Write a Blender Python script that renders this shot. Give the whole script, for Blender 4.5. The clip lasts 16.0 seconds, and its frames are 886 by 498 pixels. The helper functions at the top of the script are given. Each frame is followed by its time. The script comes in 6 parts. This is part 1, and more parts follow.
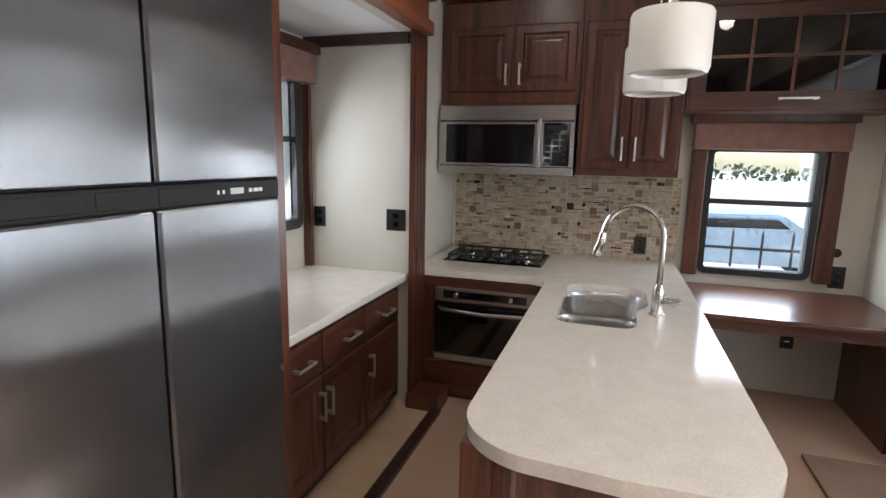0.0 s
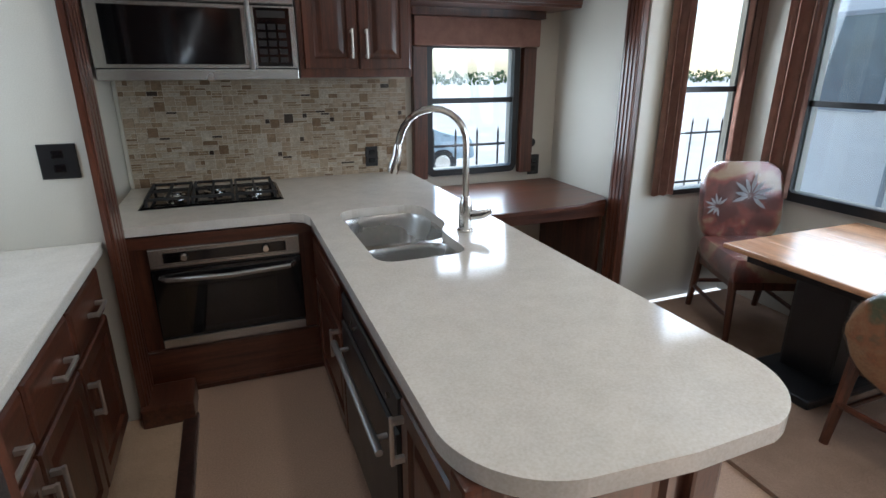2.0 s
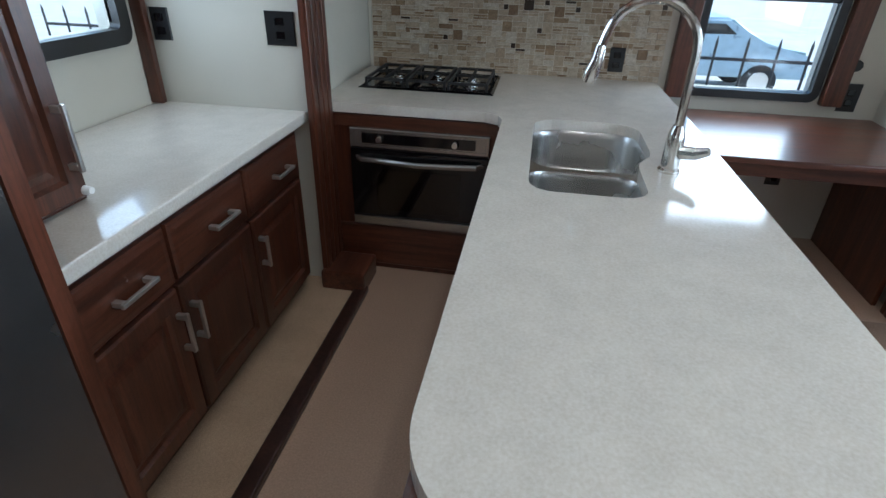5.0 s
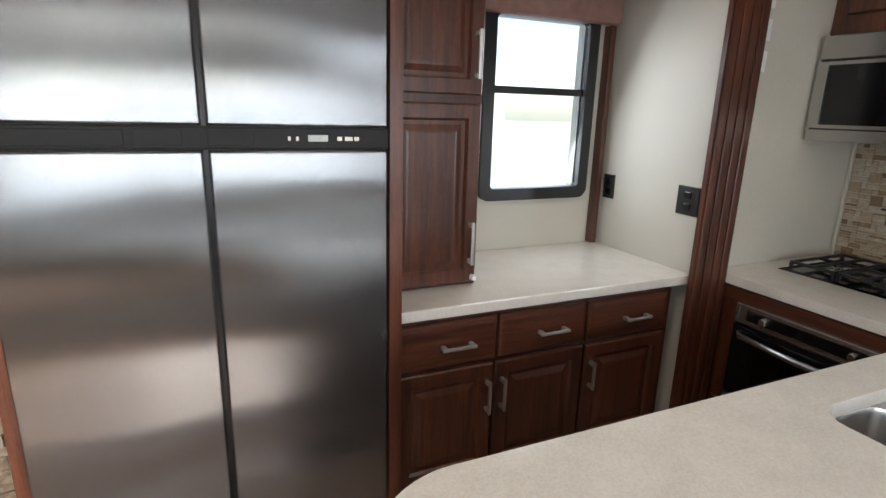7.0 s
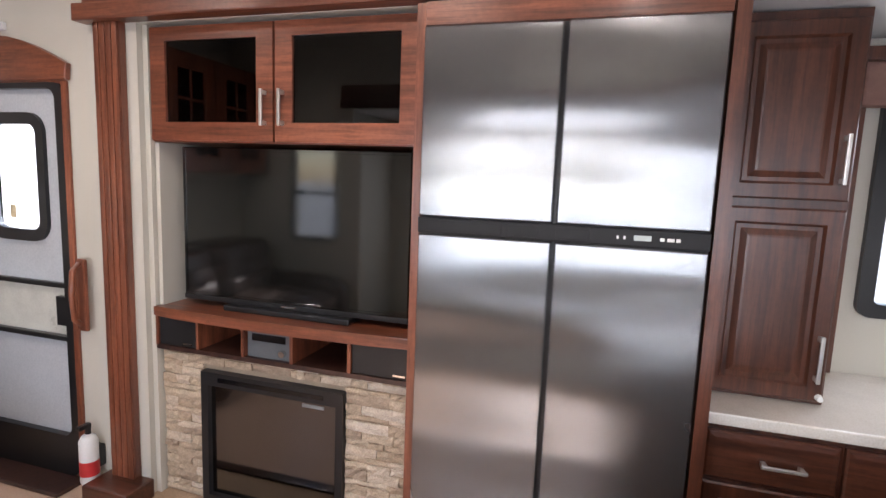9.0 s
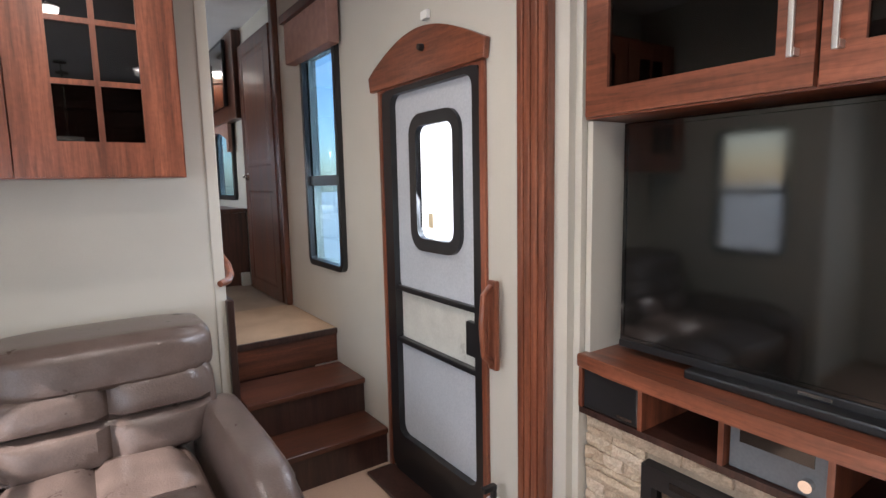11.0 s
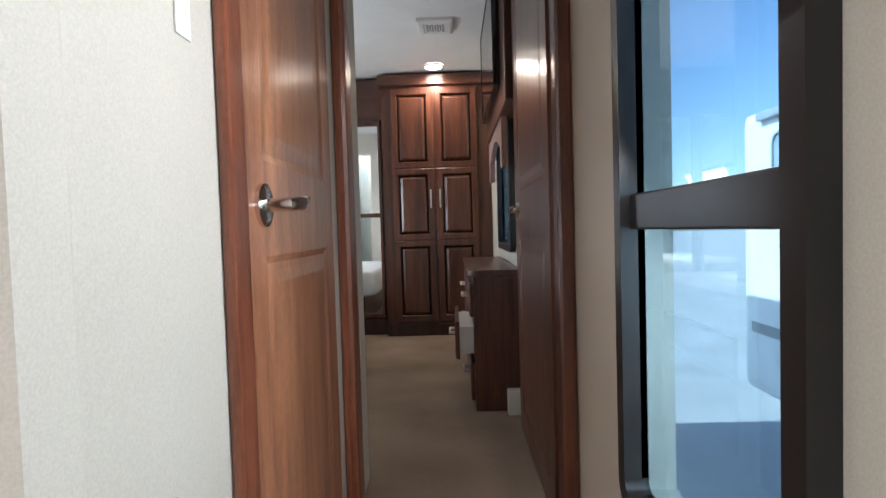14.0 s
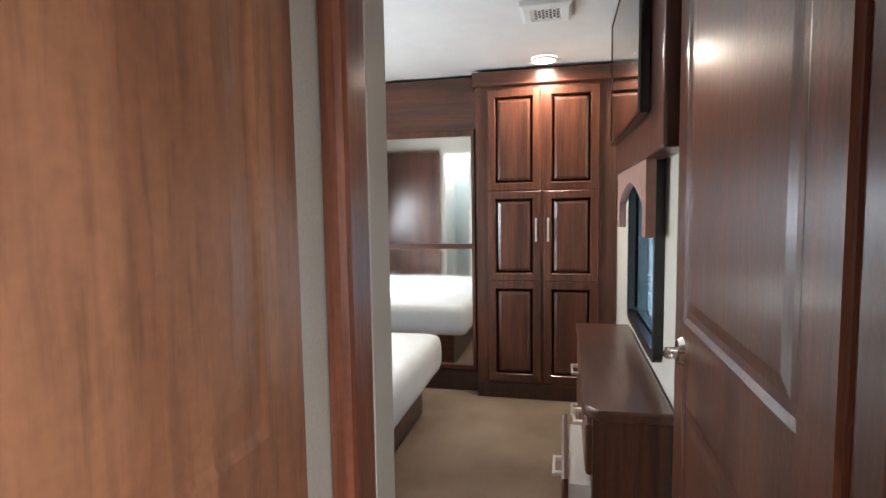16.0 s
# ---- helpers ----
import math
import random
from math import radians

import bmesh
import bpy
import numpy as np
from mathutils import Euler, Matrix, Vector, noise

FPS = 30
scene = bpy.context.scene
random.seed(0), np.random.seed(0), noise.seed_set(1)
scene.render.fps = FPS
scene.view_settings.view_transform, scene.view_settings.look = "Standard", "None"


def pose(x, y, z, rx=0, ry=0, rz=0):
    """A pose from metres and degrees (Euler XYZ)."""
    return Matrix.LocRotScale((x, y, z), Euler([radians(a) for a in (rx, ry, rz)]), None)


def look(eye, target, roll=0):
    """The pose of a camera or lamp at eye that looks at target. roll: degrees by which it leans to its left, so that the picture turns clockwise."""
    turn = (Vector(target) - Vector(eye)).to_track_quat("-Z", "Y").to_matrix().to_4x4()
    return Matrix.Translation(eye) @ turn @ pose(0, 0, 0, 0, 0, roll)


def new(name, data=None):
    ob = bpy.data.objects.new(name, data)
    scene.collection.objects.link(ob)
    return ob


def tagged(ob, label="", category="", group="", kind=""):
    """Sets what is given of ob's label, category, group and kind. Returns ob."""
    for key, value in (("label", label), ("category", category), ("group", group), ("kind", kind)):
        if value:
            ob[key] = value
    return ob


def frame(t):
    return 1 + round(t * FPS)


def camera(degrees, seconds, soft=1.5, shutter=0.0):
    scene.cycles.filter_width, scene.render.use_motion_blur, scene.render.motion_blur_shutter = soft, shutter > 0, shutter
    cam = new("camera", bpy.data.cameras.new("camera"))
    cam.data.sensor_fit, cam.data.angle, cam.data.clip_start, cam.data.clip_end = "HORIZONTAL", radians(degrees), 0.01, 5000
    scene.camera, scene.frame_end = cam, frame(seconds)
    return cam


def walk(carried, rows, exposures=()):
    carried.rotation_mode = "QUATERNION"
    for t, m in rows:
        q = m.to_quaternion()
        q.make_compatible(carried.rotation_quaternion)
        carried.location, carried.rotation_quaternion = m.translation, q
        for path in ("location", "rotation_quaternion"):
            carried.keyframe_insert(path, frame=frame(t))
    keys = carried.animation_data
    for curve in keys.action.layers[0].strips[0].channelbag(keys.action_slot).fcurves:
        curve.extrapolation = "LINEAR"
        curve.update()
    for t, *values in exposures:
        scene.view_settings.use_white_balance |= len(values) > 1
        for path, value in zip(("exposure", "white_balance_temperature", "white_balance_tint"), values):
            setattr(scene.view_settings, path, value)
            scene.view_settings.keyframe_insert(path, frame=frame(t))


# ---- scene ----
cam = camera(79.4, 16.0)
PATH = [
    (0, (0.266, 0.010, 1.461), (-0.336, 1.885, 1.116), 1.2),
    (0.5, (-0.005, 0.138, 1.419), (-0.306, 2.089, 1.097), 1.5),
    (1, (-0.198, 0.267, 1.408), (-0.121, 2.237, 1.068), 1.7),
    (1.5, (-0.271, 0.433, 1.423), (0.140, 2.347, 1.016), 1.3),
    (2, (-0.344, 0.572, 1.400), (0.350, 2.336, 0.761), 0.0),
    (2.5, (-0.385, 0.661, 1.358), (0.452, 2.240, 0.459), 0.1),
    (3, (-0.406, 0.711, 1.300), (0.427, 2.149, 0.187), 0.6),
    (5.5, (0.257, 0.852, 1.374), (-0.470, 2.487, 0.481), 1.1),
    (6, (0.457, 0.944, 1.382), (-0.706, 2.393, 0.643), 0.5),
    (6.5, (0.589, 0.981, 1.404), (-0.951, 2.102, 0.794), 0.9),
    (7, (0.699, 0.944, 1.433), (-1.068, 1.736, 0.932), 1.6),
    (7.5, (0.841, 0.957, 1.475), (-1.066, 1.415, 1.082), 1.7),
    (8, (0.930, 1.078, 1.483), (-1.042, 1.179, 1.168), 1.8),
    (8.5, (0.981, 1.126, 1.509), (-0.984, 0.884, 1.224), 2.2),
    (9, (1.009, 1.100, 1.510), (-0.891, 0.530, 1.252), 2.2),
    (9.5, (1.012, 1.037, 1.490), (-0.754, 0.135, 1.232), 1.9),
    (10, (0.918, 0.853, 1.464), (-0.658, -0.349, 1.199), 0.9),
    (12.5, (-0.282, -0.748, 1.448), (-0.787, -2.673, 1.249), -2.5),
    (13, (-0.369, -1.164, 1.444), (-0.706, -3.126, 1.262), -2.5),
    (13.5, (-0.441, -1.559, 1.431), (-0.590, -3.549, 1.298), -2.6),
    (14, (-0.494, -1.979, 1.451), (-0.450, -3.977, 1.377), -1.7),
    (14.5, (-0.505, -2.335, 1.492), (-0.302, -4.323, 1.417), -0.8),
    (15, (-0.514, -2.525, 1.637), (-0.213, -4.499, 1.528), -0.6),
    (15.5, (-0.500, -2.746, 1.718), (-0.121, -4.704, 1.574), -0.5),
    (16, (-0.491, -2.862, 1.866), (-0.047, -4.805, 1.701), -0.9),
]
walk(cam, [(t, look(eye, target, roll)) for t, eye, target, roll in PATH], exposures=[(0.0, 1.3, 6300, 14), (2.0, 1.03, 5750, 8), (3.0, 1.03, 5300, 4), (6.0, 1.05, 5400, 6), (7.2, 1.28, 6450, 14), (9.0, 1.5, 6250, 20), (10.0, 1.48, 6450, 22), (12.5, 1.38, 5600, 6), (13.3, 1.58, 5600, 10), (14.0, 1.5, 6200, 14), (14.6, 1.74, 5900, 14), (15.2, 1.92, 5850, 12), (16.0, 2.14, 6400, 14)])

# ---- light ----
world = bpy.data.worlds.new("sky")
scene.world = world
world.use_nodes = True
wn = world.node_tree.nodes
sky = wn.new("ShaderNodeTexSky")
sky.sky_type = "NISHITA"
sky.sun_disc = False
sky.sun_elevation = radians(38.5)
sky.sun_rotation = radians(86)
wn["Background"].inputs["Strength"].default_value = 0.15
world.node_tree.links.new(sky.outputs[0], wn["Background"].inputs["Color"])
sun = new("sun", bpy.data.lights.new("sun", "SUN"))
sun.data.energy = 4.5
sun.data.angle = radians(0.6)
sun.data.color = (1.0, 0.95, 0.87)
sun.matrix_world = look((5.0, 0.5, 4.0), (0.0, 0.0, 0.0))


def area_lamp(name, at, to, sx, sy, watts, color=(1, 1, 1)):
    data = bpy.data.lights.new(name, "AREA")
    data.shape, data.size, data.size_y, data.energy, data.color = "RECTANGLE", sx, sy, watts, color
    ob = new(name, data)
    ob.matrix_world = look(at, to)
    return ob


# daylight that the sky sends through each opening
SKYBLUE = (0.90, 0.96, 1.0)
area_lamp("daylight_dining", (2.56, 1.66, 1.25), (0, 1.66, 0.9), 1.8, 0.95, 9.5, SKYBLUE)
area_lamp("daylight_living", (2.56, -0.1, 1.25), (0, -0.1, 0.9), 1.15, 0.95, 8, SKYBLUE)
area_lamp("daylight_end", (2.26, 2.96, 1.3), (2.26, 0, 0.9), 0.38, 1.1, 3.5, SKYBLUE)
area_lamp("daylight_desk", (1.1, 3.72, 1.15), (1.1, 0, 0.8), 0.5, 0.7, 4, SKYBLUE)
area_lamp("daylight_counter", (-1.43, 2.37, 1.46), (0, 2.37, 0.8), 0.46, 0.72, 2, SKYBLUE)
area_lamp("daylight_hall", (-0.79, -2.63, 1.6), (0, -2.63, 1.2), 0.42, 1.15, 3.4, (1.0, 0.98, 0.94))
area_lamp("daylight_door", (-0.79, -1.54, 1.45), (0, -1.54, 1.0), 0.26, 0.47, 3, SKYBLUE)
area_lamp("daylight_bedroom", (1.68, -5.0, 1.7), (0, -5.0, 1.2), 0.9, 0.6, 8.5, SKYBLUE)

# ---- materials ----
def mat(name, color, rough=0.5, metal=0.0, var=0.12, scale=(8, 8, 8), fine=0.05, fine_scale=120.0, bump=0.0, bump_scale=200.0, spec=0.5, color2=None, coat=0.0):
    m = bpy.data.materials.new(name)
    m.use_nodes = True
    nt = m.node_tree
    n, l = nt.nodes, nt.links
    b = n["Principled BSDF"]
    b.inputs["Roughness"].default_value = rough
    b.inputs["Metallic"].default_value = metal
    b.inputs["Specular IOR Level"].default_value = spec
    b.inputs["Coat Weight"].default_value = coat
    b.inputs["Coat Roughness"].default_value = 0.18
    tc = n.new("ShaderNodeTexCoord")
    mp = n.new("ShaderNodeMapping")
    mp.inputs["Scale"].default_value = scale
    l.new(tc.outputs["Object"], mp.inputs["Vector"])
    t1 = n.new("ShaderNodeTexNoise")
    t1.inputs["Scale"].default_value = 1.0
    t1.inputs["Detail"].default_value = 6
    l.new(mp.outputs[0], t1.inputs["Vector"])
    t2 = n.new("ShaderNodeTexNoise")
    t2.inputs["Scale"].default_value = fine_scale
    t2.inputs["Detail"].default_value = 3
    l.new(tc.outputs["Object"], t2.inputs["Vector"])
    c = Vector(color)
    dark = Vector(color2) if color2 else c * (1 - var)
    light = c * (1 + var) if not color2 else c
    r = n.new("ShaderNodeValToRGB")
    r.color_ramp.elements[0].position, r.color_ramp.elements[1].position = 0.3, 0.7
    r.color_ramp.elements[0].color = (*dark, 1)
    r.color_ramp.elements[1].color = (*light, 1)
    l.new(t1.outputs["Fac"], r.inputs[0])
    mx = n.new("ShaderNodeMix")
    mx.data_type, mx.blend_type = "RGBA", "OVERLAY"
    mx.inputs[0].default_value = min(1.0, fine * 4)
    l.new(r.outputs[0], mx.inputs[6])
    l.new(t2.outputs["Fac"], mx.inputs[7])
    l.new(mx.outputs[2], b.inputs["Base Color"])
    rr = n.new("ShaderNodeMapRange")
    rr.inputs[3].default_value, rr.inputs[4].default_value = max(0.02, rough - 0.08), min(1, rough + 0.08)
    l.new(t1.outputs["Fac"], rr.inputs[0])
    l.new(rr.outputs[0], b.inputs["Roughness"])
    if bump:
        t3 = n.new("ShaderNodeTexNoise")
        t3.inputs["Scale"].default_value = bump_scale
        l.new(tc.outputs["Object"], t3.inputs["Vector"])
        bp = n.new("ShaderNodeBump")
        bp.inputs["Strength"].default_value = bump
        bp.inputs["Distance"].default_value = 0.01
        l.new(t3.outputs["Fac"], bp.inputs["Height"])
        l.new(bp.outputs[0], b.inputs["Normal"])
    return m


def wood(name, light, dark, rough=0.32, stretch=(26, 26, 1.6), coat=0.25, contrast=0.36):
    """Stained wood: broad tone, long streaks bent by a slow drift, and fine dark pores."""
    m = mat(name, light, rough, color2=dark, scale=stretch, fine=0.06, fine_scale=60, bump=0.04, bump_scale=90, coat=coat)
    nt = m.node_tree
    n, l = nt.nodes, nt.links
    ramp = [q for q in n if q.bl_idname == "ShaderNodeValToRGB"][0]
    mix = [q for q in n if q.bl_idname == "ShaderNodeMix"][0]
    tc = [q for q in n if q.bl_idname == "ShaderNodeTexCoord"][0]
    last = ramp.outputs[0]
    for mult, lo, hi, amount, distort in ((0.28, 0.35, 0.68, contrast, 1.2), (3.4, 0.36, 0.56, contrast * 0.7, 0.3), (9.0, 0.30, 0.46, contrast * 0.6, 0.0)):
        mp, t, r, mu = n.new("ShaderNodeMapping"), n.new("ShaderNodeTexNoise"), n.new("ShaderNodeMapRange"), n.new("ShaderNodeMix")
        mp.inputs["Scale"].default_value = [c * mult for c in stretch]
        mp.inputs["Location"].default_value = (mult, mult * 2, mult * 3)
        t.inputs["Scale"].default_value = 1.0
        t.inputs["Detail"].default_value = 4
        t.inputs["Distortion"].default_value = distort
        l.new(tc.outputs["Object"], mp.inputs["Vector"])
        l.new(mp.outputs[0], t.inputs["Vector"])
        r.inputs[1].default_value, r.inputs[2].default_value = lo, hi
        r.inputs[3].default_value, r.inputs[4].default_value = 1.0 - amount * 0.8, 1.0 + amount * 0.5
        l.new(t.outputs["Fac"], r.inputs[0])
        mu.data_type, mu.blend_type = "RGBA", "MULTIPLY"
        mu.inputs[0].default_value = 1.0
        l.new(last, mu.inputs[6])
        l.new(r.outputs[0], mu.inputs[7])
        last = mu.outputs[2]
    info = n.new("ShaderNodeObjectInfo")
    hsv = n.new("ShaderNodeHueSaturation")
    mr = n.new("ShaderNodeMapRange")
    mr.inputs[3].default_value, mr.inputs[4].default_value = 0.88, 1.12
    l.new(info.outputs["Random"], mr.inputs[0])
    l.new(mr.outputs[0], hsv.inputs["Value"])
    l.new(last, hsv.inputs["Color"])
    l.new(hsv.outputs[0], mix.inputs[6])
    return m


def glass_mat(name, tint=(1, 1, 1), rough=0.0, gloss=0.05):
    m = bpy.data.materials.new(name)
    m.use_nodes = True
    n, l = m.node_tree.nodes, m.node_tree.links
    n.remove(n["Principled BSDF"])
    t, g, x = n.new("ShaderNodeBsdfTransparent"), n.new("ShaderNodeBsdfGlossy"), n.new("ShaderNodeMixShader")
    t.inputs[0].default_value = (*tint, 1)
    g.inputs["Roughness"].default_value = rough
    fr = n.new("ShaderNodeLayerWeight")
    pw = n.new("ShaderNodeMath")
    pw.operation = "POWER"
    pw.inputs[1].default_value = 4.0
    ml = n.new("ShaderNodeMath")
    ml.operation = "MULTIPLY_ADD"
    ml.inputs[1].default_value, ml.inputs[2].default_value = 0.7, gloss
    l.new(fr.outputs["Facing"], pw.inputs[0])
    l.new(pw.outputs[0], ml.inputs[0])
    l.new(ml.outputs[0], x.inputs[0])
    l.new(t.outputs[0], x.inputs[1])
    l.new(g.outputs[0], x.inputs[2])
    l.new(x.outputs[0], n["Material Output"].inputs[0])
    return m


def emit(name, color, strength):
    m = bpy.data.materials.new(name)
    m.use_nodes = True
    b = m.node_tree.nodes["Principled BSDF"]
    b.inputs["Base Color"].default_value = (0.8, 0.8, 0.8, 1)
    b.inputs["Emission Color"].default_value = (*color, 1)
    b.inputs["Emission Strength"].default_value = strength
    return m


def brushed(name, color, rough=0.3, lines=(3, 260, 3), wave=(1.1, 1.6, 5.5), dent=0.4):
    m = mat(name, color, rough, 1.0, var=0.05, scale=(1.2, 1.2, 1.2), fine=0.01)
    n, l = m.node_tree.nodes, m.node_tree.links
    tc, mp, t = n.new("ShaderNodeTexCoord"), n.new("ShaderNodeMapping"), n.new("ShaderNodeTexNoise")
    mp.inputs["Scale"].default_value = lines
    t.inputs["Scale"].default_value = 1.0
    t.inputs["Detail"].default_value = 4
    l.new(tc.outputs["Object"], mp.inputs["Vector"])
    l.new(mp.outputs[0], t.inputs["Vector"])
    bp = n.new("ShaderNodeBump")
    bp.inputs["Strength"].default_value = 0.01
    bp.inputs["Distance"].default_value = 0.003
    l.new(t.outputs["Fac"], bp.inputs["Height"])
    mp2, t2, bp2 = n.new("ShaderNodeMapping"), n.new("ShaderNodeTexNoise"), n.new("ShaderNodeBump")
    mp2.inputs["Scale"].default_value = wave
    t2.inputs["Scale"].default_value = 1.0
    t2.inputs["Detail"].default_value = 0
    l.new(tc.outputs["Object"], mp2.inputs["Vector"])
    l.new(mp2.outputs[0], t2.inputs["Vector"])
    bp2.inputs["Strength"].default_value = dent
    bp2.inputs["Distance"].default_value = 0.02
    l.new(t2.outputs["Fac"], bp2.inputs["Height"])
    l.new(bp2.outputs[0], bp.inputs["Normal"])
    l.new(bp.outputs[0], n["Principled BSDF"].inputs["Normal"])
    n["Principled BSDF"].inputs["Metallic"].default_value = 0.92
    n["Principled BSDF"].inputs["Anisotropic"].default_value = 0.75
    return m


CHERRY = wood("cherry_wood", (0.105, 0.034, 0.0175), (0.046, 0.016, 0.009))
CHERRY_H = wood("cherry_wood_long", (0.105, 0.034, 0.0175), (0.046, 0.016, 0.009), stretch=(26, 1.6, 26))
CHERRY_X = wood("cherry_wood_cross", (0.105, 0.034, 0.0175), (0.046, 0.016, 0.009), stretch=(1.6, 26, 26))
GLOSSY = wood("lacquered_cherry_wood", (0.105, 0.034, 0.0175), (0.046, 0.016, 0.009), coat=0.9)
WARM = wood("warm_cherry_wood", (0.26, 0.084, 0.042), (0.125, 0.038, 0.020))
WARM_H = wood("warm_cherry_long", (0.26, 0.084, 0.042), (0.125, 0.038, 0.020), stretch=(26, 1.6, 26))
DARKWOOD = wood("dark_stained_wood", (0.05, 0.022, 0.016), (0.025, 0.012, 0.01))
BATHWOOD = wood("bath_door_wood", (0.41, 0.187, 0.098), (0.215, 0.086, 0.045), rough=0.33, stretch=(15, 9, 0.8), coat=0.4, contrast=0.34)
OAKTOP = wood("table_wood", (0.48, 0.27, 0.15), (0.33, 0.17, 0.09), rough=0.25, stretch=(20, 1.5, 20))
WALL = mat("wall_vinyl", (0.55, 0.525, 0.455), 0.55, var=0.04, scale=(3, 3, 3), fine=0.05, fine_scale=300, bump=0.06, bump_scale=500)
CEIL = mat("ceiling_panel", (0.72, 0.72, 0.72), 0.7, var=0.03, fine=0.03, bump=0.03)
CARPET = mat("carpet", (0.30, 0.205, 0.15), 0.95, var=0.16, scale=(5, 5, 5), fine=0.14, fine_scale=420, bump=0.5, bump_scale=500, spec=0.1)
VINYL = mat("floor_vinyl", (0.45, 0.31, 0.225), 0.36, var=0.03, scale=(3, 3, 3), fine=0.08, fine_scale=160, bump=0.03, bump_scale=60)
LANDCARPET = mat("landing_carpet", (0.46, 0.33, 0.225), 0.95, var=0.12, scale=(4, 4, 4), fine=0.14, fine_scale=420, bump=0.5, bump_scale=500, spec=0.1)
BEDCARPET = mat("bedroom_carpet", (0.37, 0.285, 0.215), 0.95, color2=(0.24, 0.175, 0.125), scale=(2.4, 2.4, 2.4), fine=0.16, fine_scale=420, bump=0.6, bump_scale=480, spec=0.1)
PULLS = mat("brushed_nickel_pull", (0.66, 0.64, 0.60), 0.34, 0.9, var=0.03)
QUARTZ = mat("quartz_counter", (0.66, 0.62, 0.555), 0.10, var=0.05, scale=(14, 14, 14), fine=0.08, fine_scale=170, spec=0.6)
STEEL = brushed("brushed_steel", (0.53, 0.54, 0.55), 0.3)
SHEET = brushed("fridge_steel", (0.50, 0.51, 0.52), 0.25, wave=(1.1, 1.3, 5.5), dent=0.7)
BOWL = mat("sink_steel", (0.60, 0.59, 0.57), 0.26, 1.0, var=0.03, scale=(3, 3, 3), fine=0.01)
STEEL_X = brushed("brushed_steel_cross", (0.46, 0.45, 0.43), 0.25, lines=(3, 3, 300), dent=0.1)
CHROME = mat("satin_nickel", (0.72, 0.70, 0.66), 0.16, 1.0, var=0.03)
BLACK = mat("black_plastic", (0.012, 0.012, 0.013), 0.32, var=0.2)
BLACKGLASS = mat("black_glass", (0.004, 0.004, 0.005), 0.05, var=0.2, spec=0.6)
SCREEN = mat("screen_glass", (0.003, 0.004, 0.004), 0.04, var=0.1, spec=1.0)
SATIN = mat("satin_black_plastic", (0.010, 0.010, 0.011), 0.5, var=0.2, spec=0.3)
IRON = mat("cast_iron", (0.015, 0.015, 0.016), 0.55, var=0.2, bump=0.1)
WHITE = mat("white_plastic", (0.75, 0.75, 0.73), 0.4, var=0.03)
DOORSKIN = mat("door_skin", (0.50, 0.53, 0.56), 0.4, var=0.03, bump=0.03)
FABRIC = mat("valance_fabric", (0.27, 0.15, 0.12), 0.85, var=0.15, scale=(20, 20, 20), fine=0.1, fine_scale=500, bump=0.2, bump_scale=600)
DRAPE = mat("drape_fabric", (0.36, 0.20, 0.15), 0.85, var=0.15, scale=(20, 20, 20), fine=0.1, fine_scale=500, bump=0.2, bump_scale=600)
LEATHER = mat("brown_leather", (0.105, 0.075, 0.063), 0.30, var=0.2, scale=(9, 9, 9), bump=0.15, bump_scale=160)
SHADE = mat("pendant_glass", (0.82, 0.80, 0.74), 0.35, var=0.02)
GLASS = glass_mat("window_glass", (0.93, 0.96, 0.97))
TINT = glass_mat("tinted_glass", (0.55, 0.70, 0.78))
SMOKED = glass_mat("smoked_glass", (0.13, 0.13, 0.13), 0.02, 0.07)
FIREGLASS = glass_mat("fire_glass", (0.10, 0.10, 0.10), 0.06, 0.22)
MIRROR = mat("mirror_silver", (0.86, 0.87, 0.87), 0.01, 1.0, var=0.01)
LINEN = mat("mattress_fabric", (0.74, 0.76, 0.74), 0.9, var=0.05, scale=(6, 6, 6), bump=0.2, bump_scale=90)
FLORAL = mat("floral_fabric", (0.22, 0.062, 0.045), 0.45, color2=(0.30, 0.20, 0.12), scale=(7, 7, 7), fine=0.1, coat=0.5)
GREENFAB = mat("leafy_fabric", (0.30, 0.12, 0.05), 0.45, color2=(0.10, 0.11, 0.06), scale=(8, 8, 8), fine=0.1, coat=0.5)
for fab, third in ((FLORAL, (0.10, 0.035, 0.03)), (GREENFAB, (0.34, 0.20, 0.10))):
    fr_ = [q for q in fab.node_tree.nodes if q.bl_idname == "ShaderNodeValToRGB"][0].color_ramp
    fr_.elements[0].position, fr_.elements[1].position = 0.42, 0.50
    fr_.elements.new(0.60).color = (*third, 1)
PETAL = mat("petal_print", (0.42, 0.42, 0.44), 0.6, var=0.1)
FILM = glass_mat("clear_film", (0.97, 0.98, 0.99), 0.12)
RED = mat("red_label", (0.5, 0.03, 0.03), 0.4)
LAMP = emit("lamp_lens", (1.0, 0.93, 0.82), 14)
ASPHALT = mat("concrete_lot", (0.48, 0.47, 0.45), 0.9, var=0.15, scale=(1, 1, 1), fine=0.1, bump=0.3, bump_scale=80)
RVWHITE = mat("fibreglass_white", (0.78, 0.79, 0.80), 0.35, var=0.03)


# ---- building helpers ----
ROOT = {}


def left(x):
    return lambda u, v, n: (x + n, u, v)


def right(x):
    return lambda u, v, n: (x - n, u, v)


def rear(y):
    return lambda u, v, n: (u, y - n, v)


def front(y):
    return lambda u, v, n: (u, y + n, v)


def flat(z):
    return lambda u, v, n: (u, v, z + n)


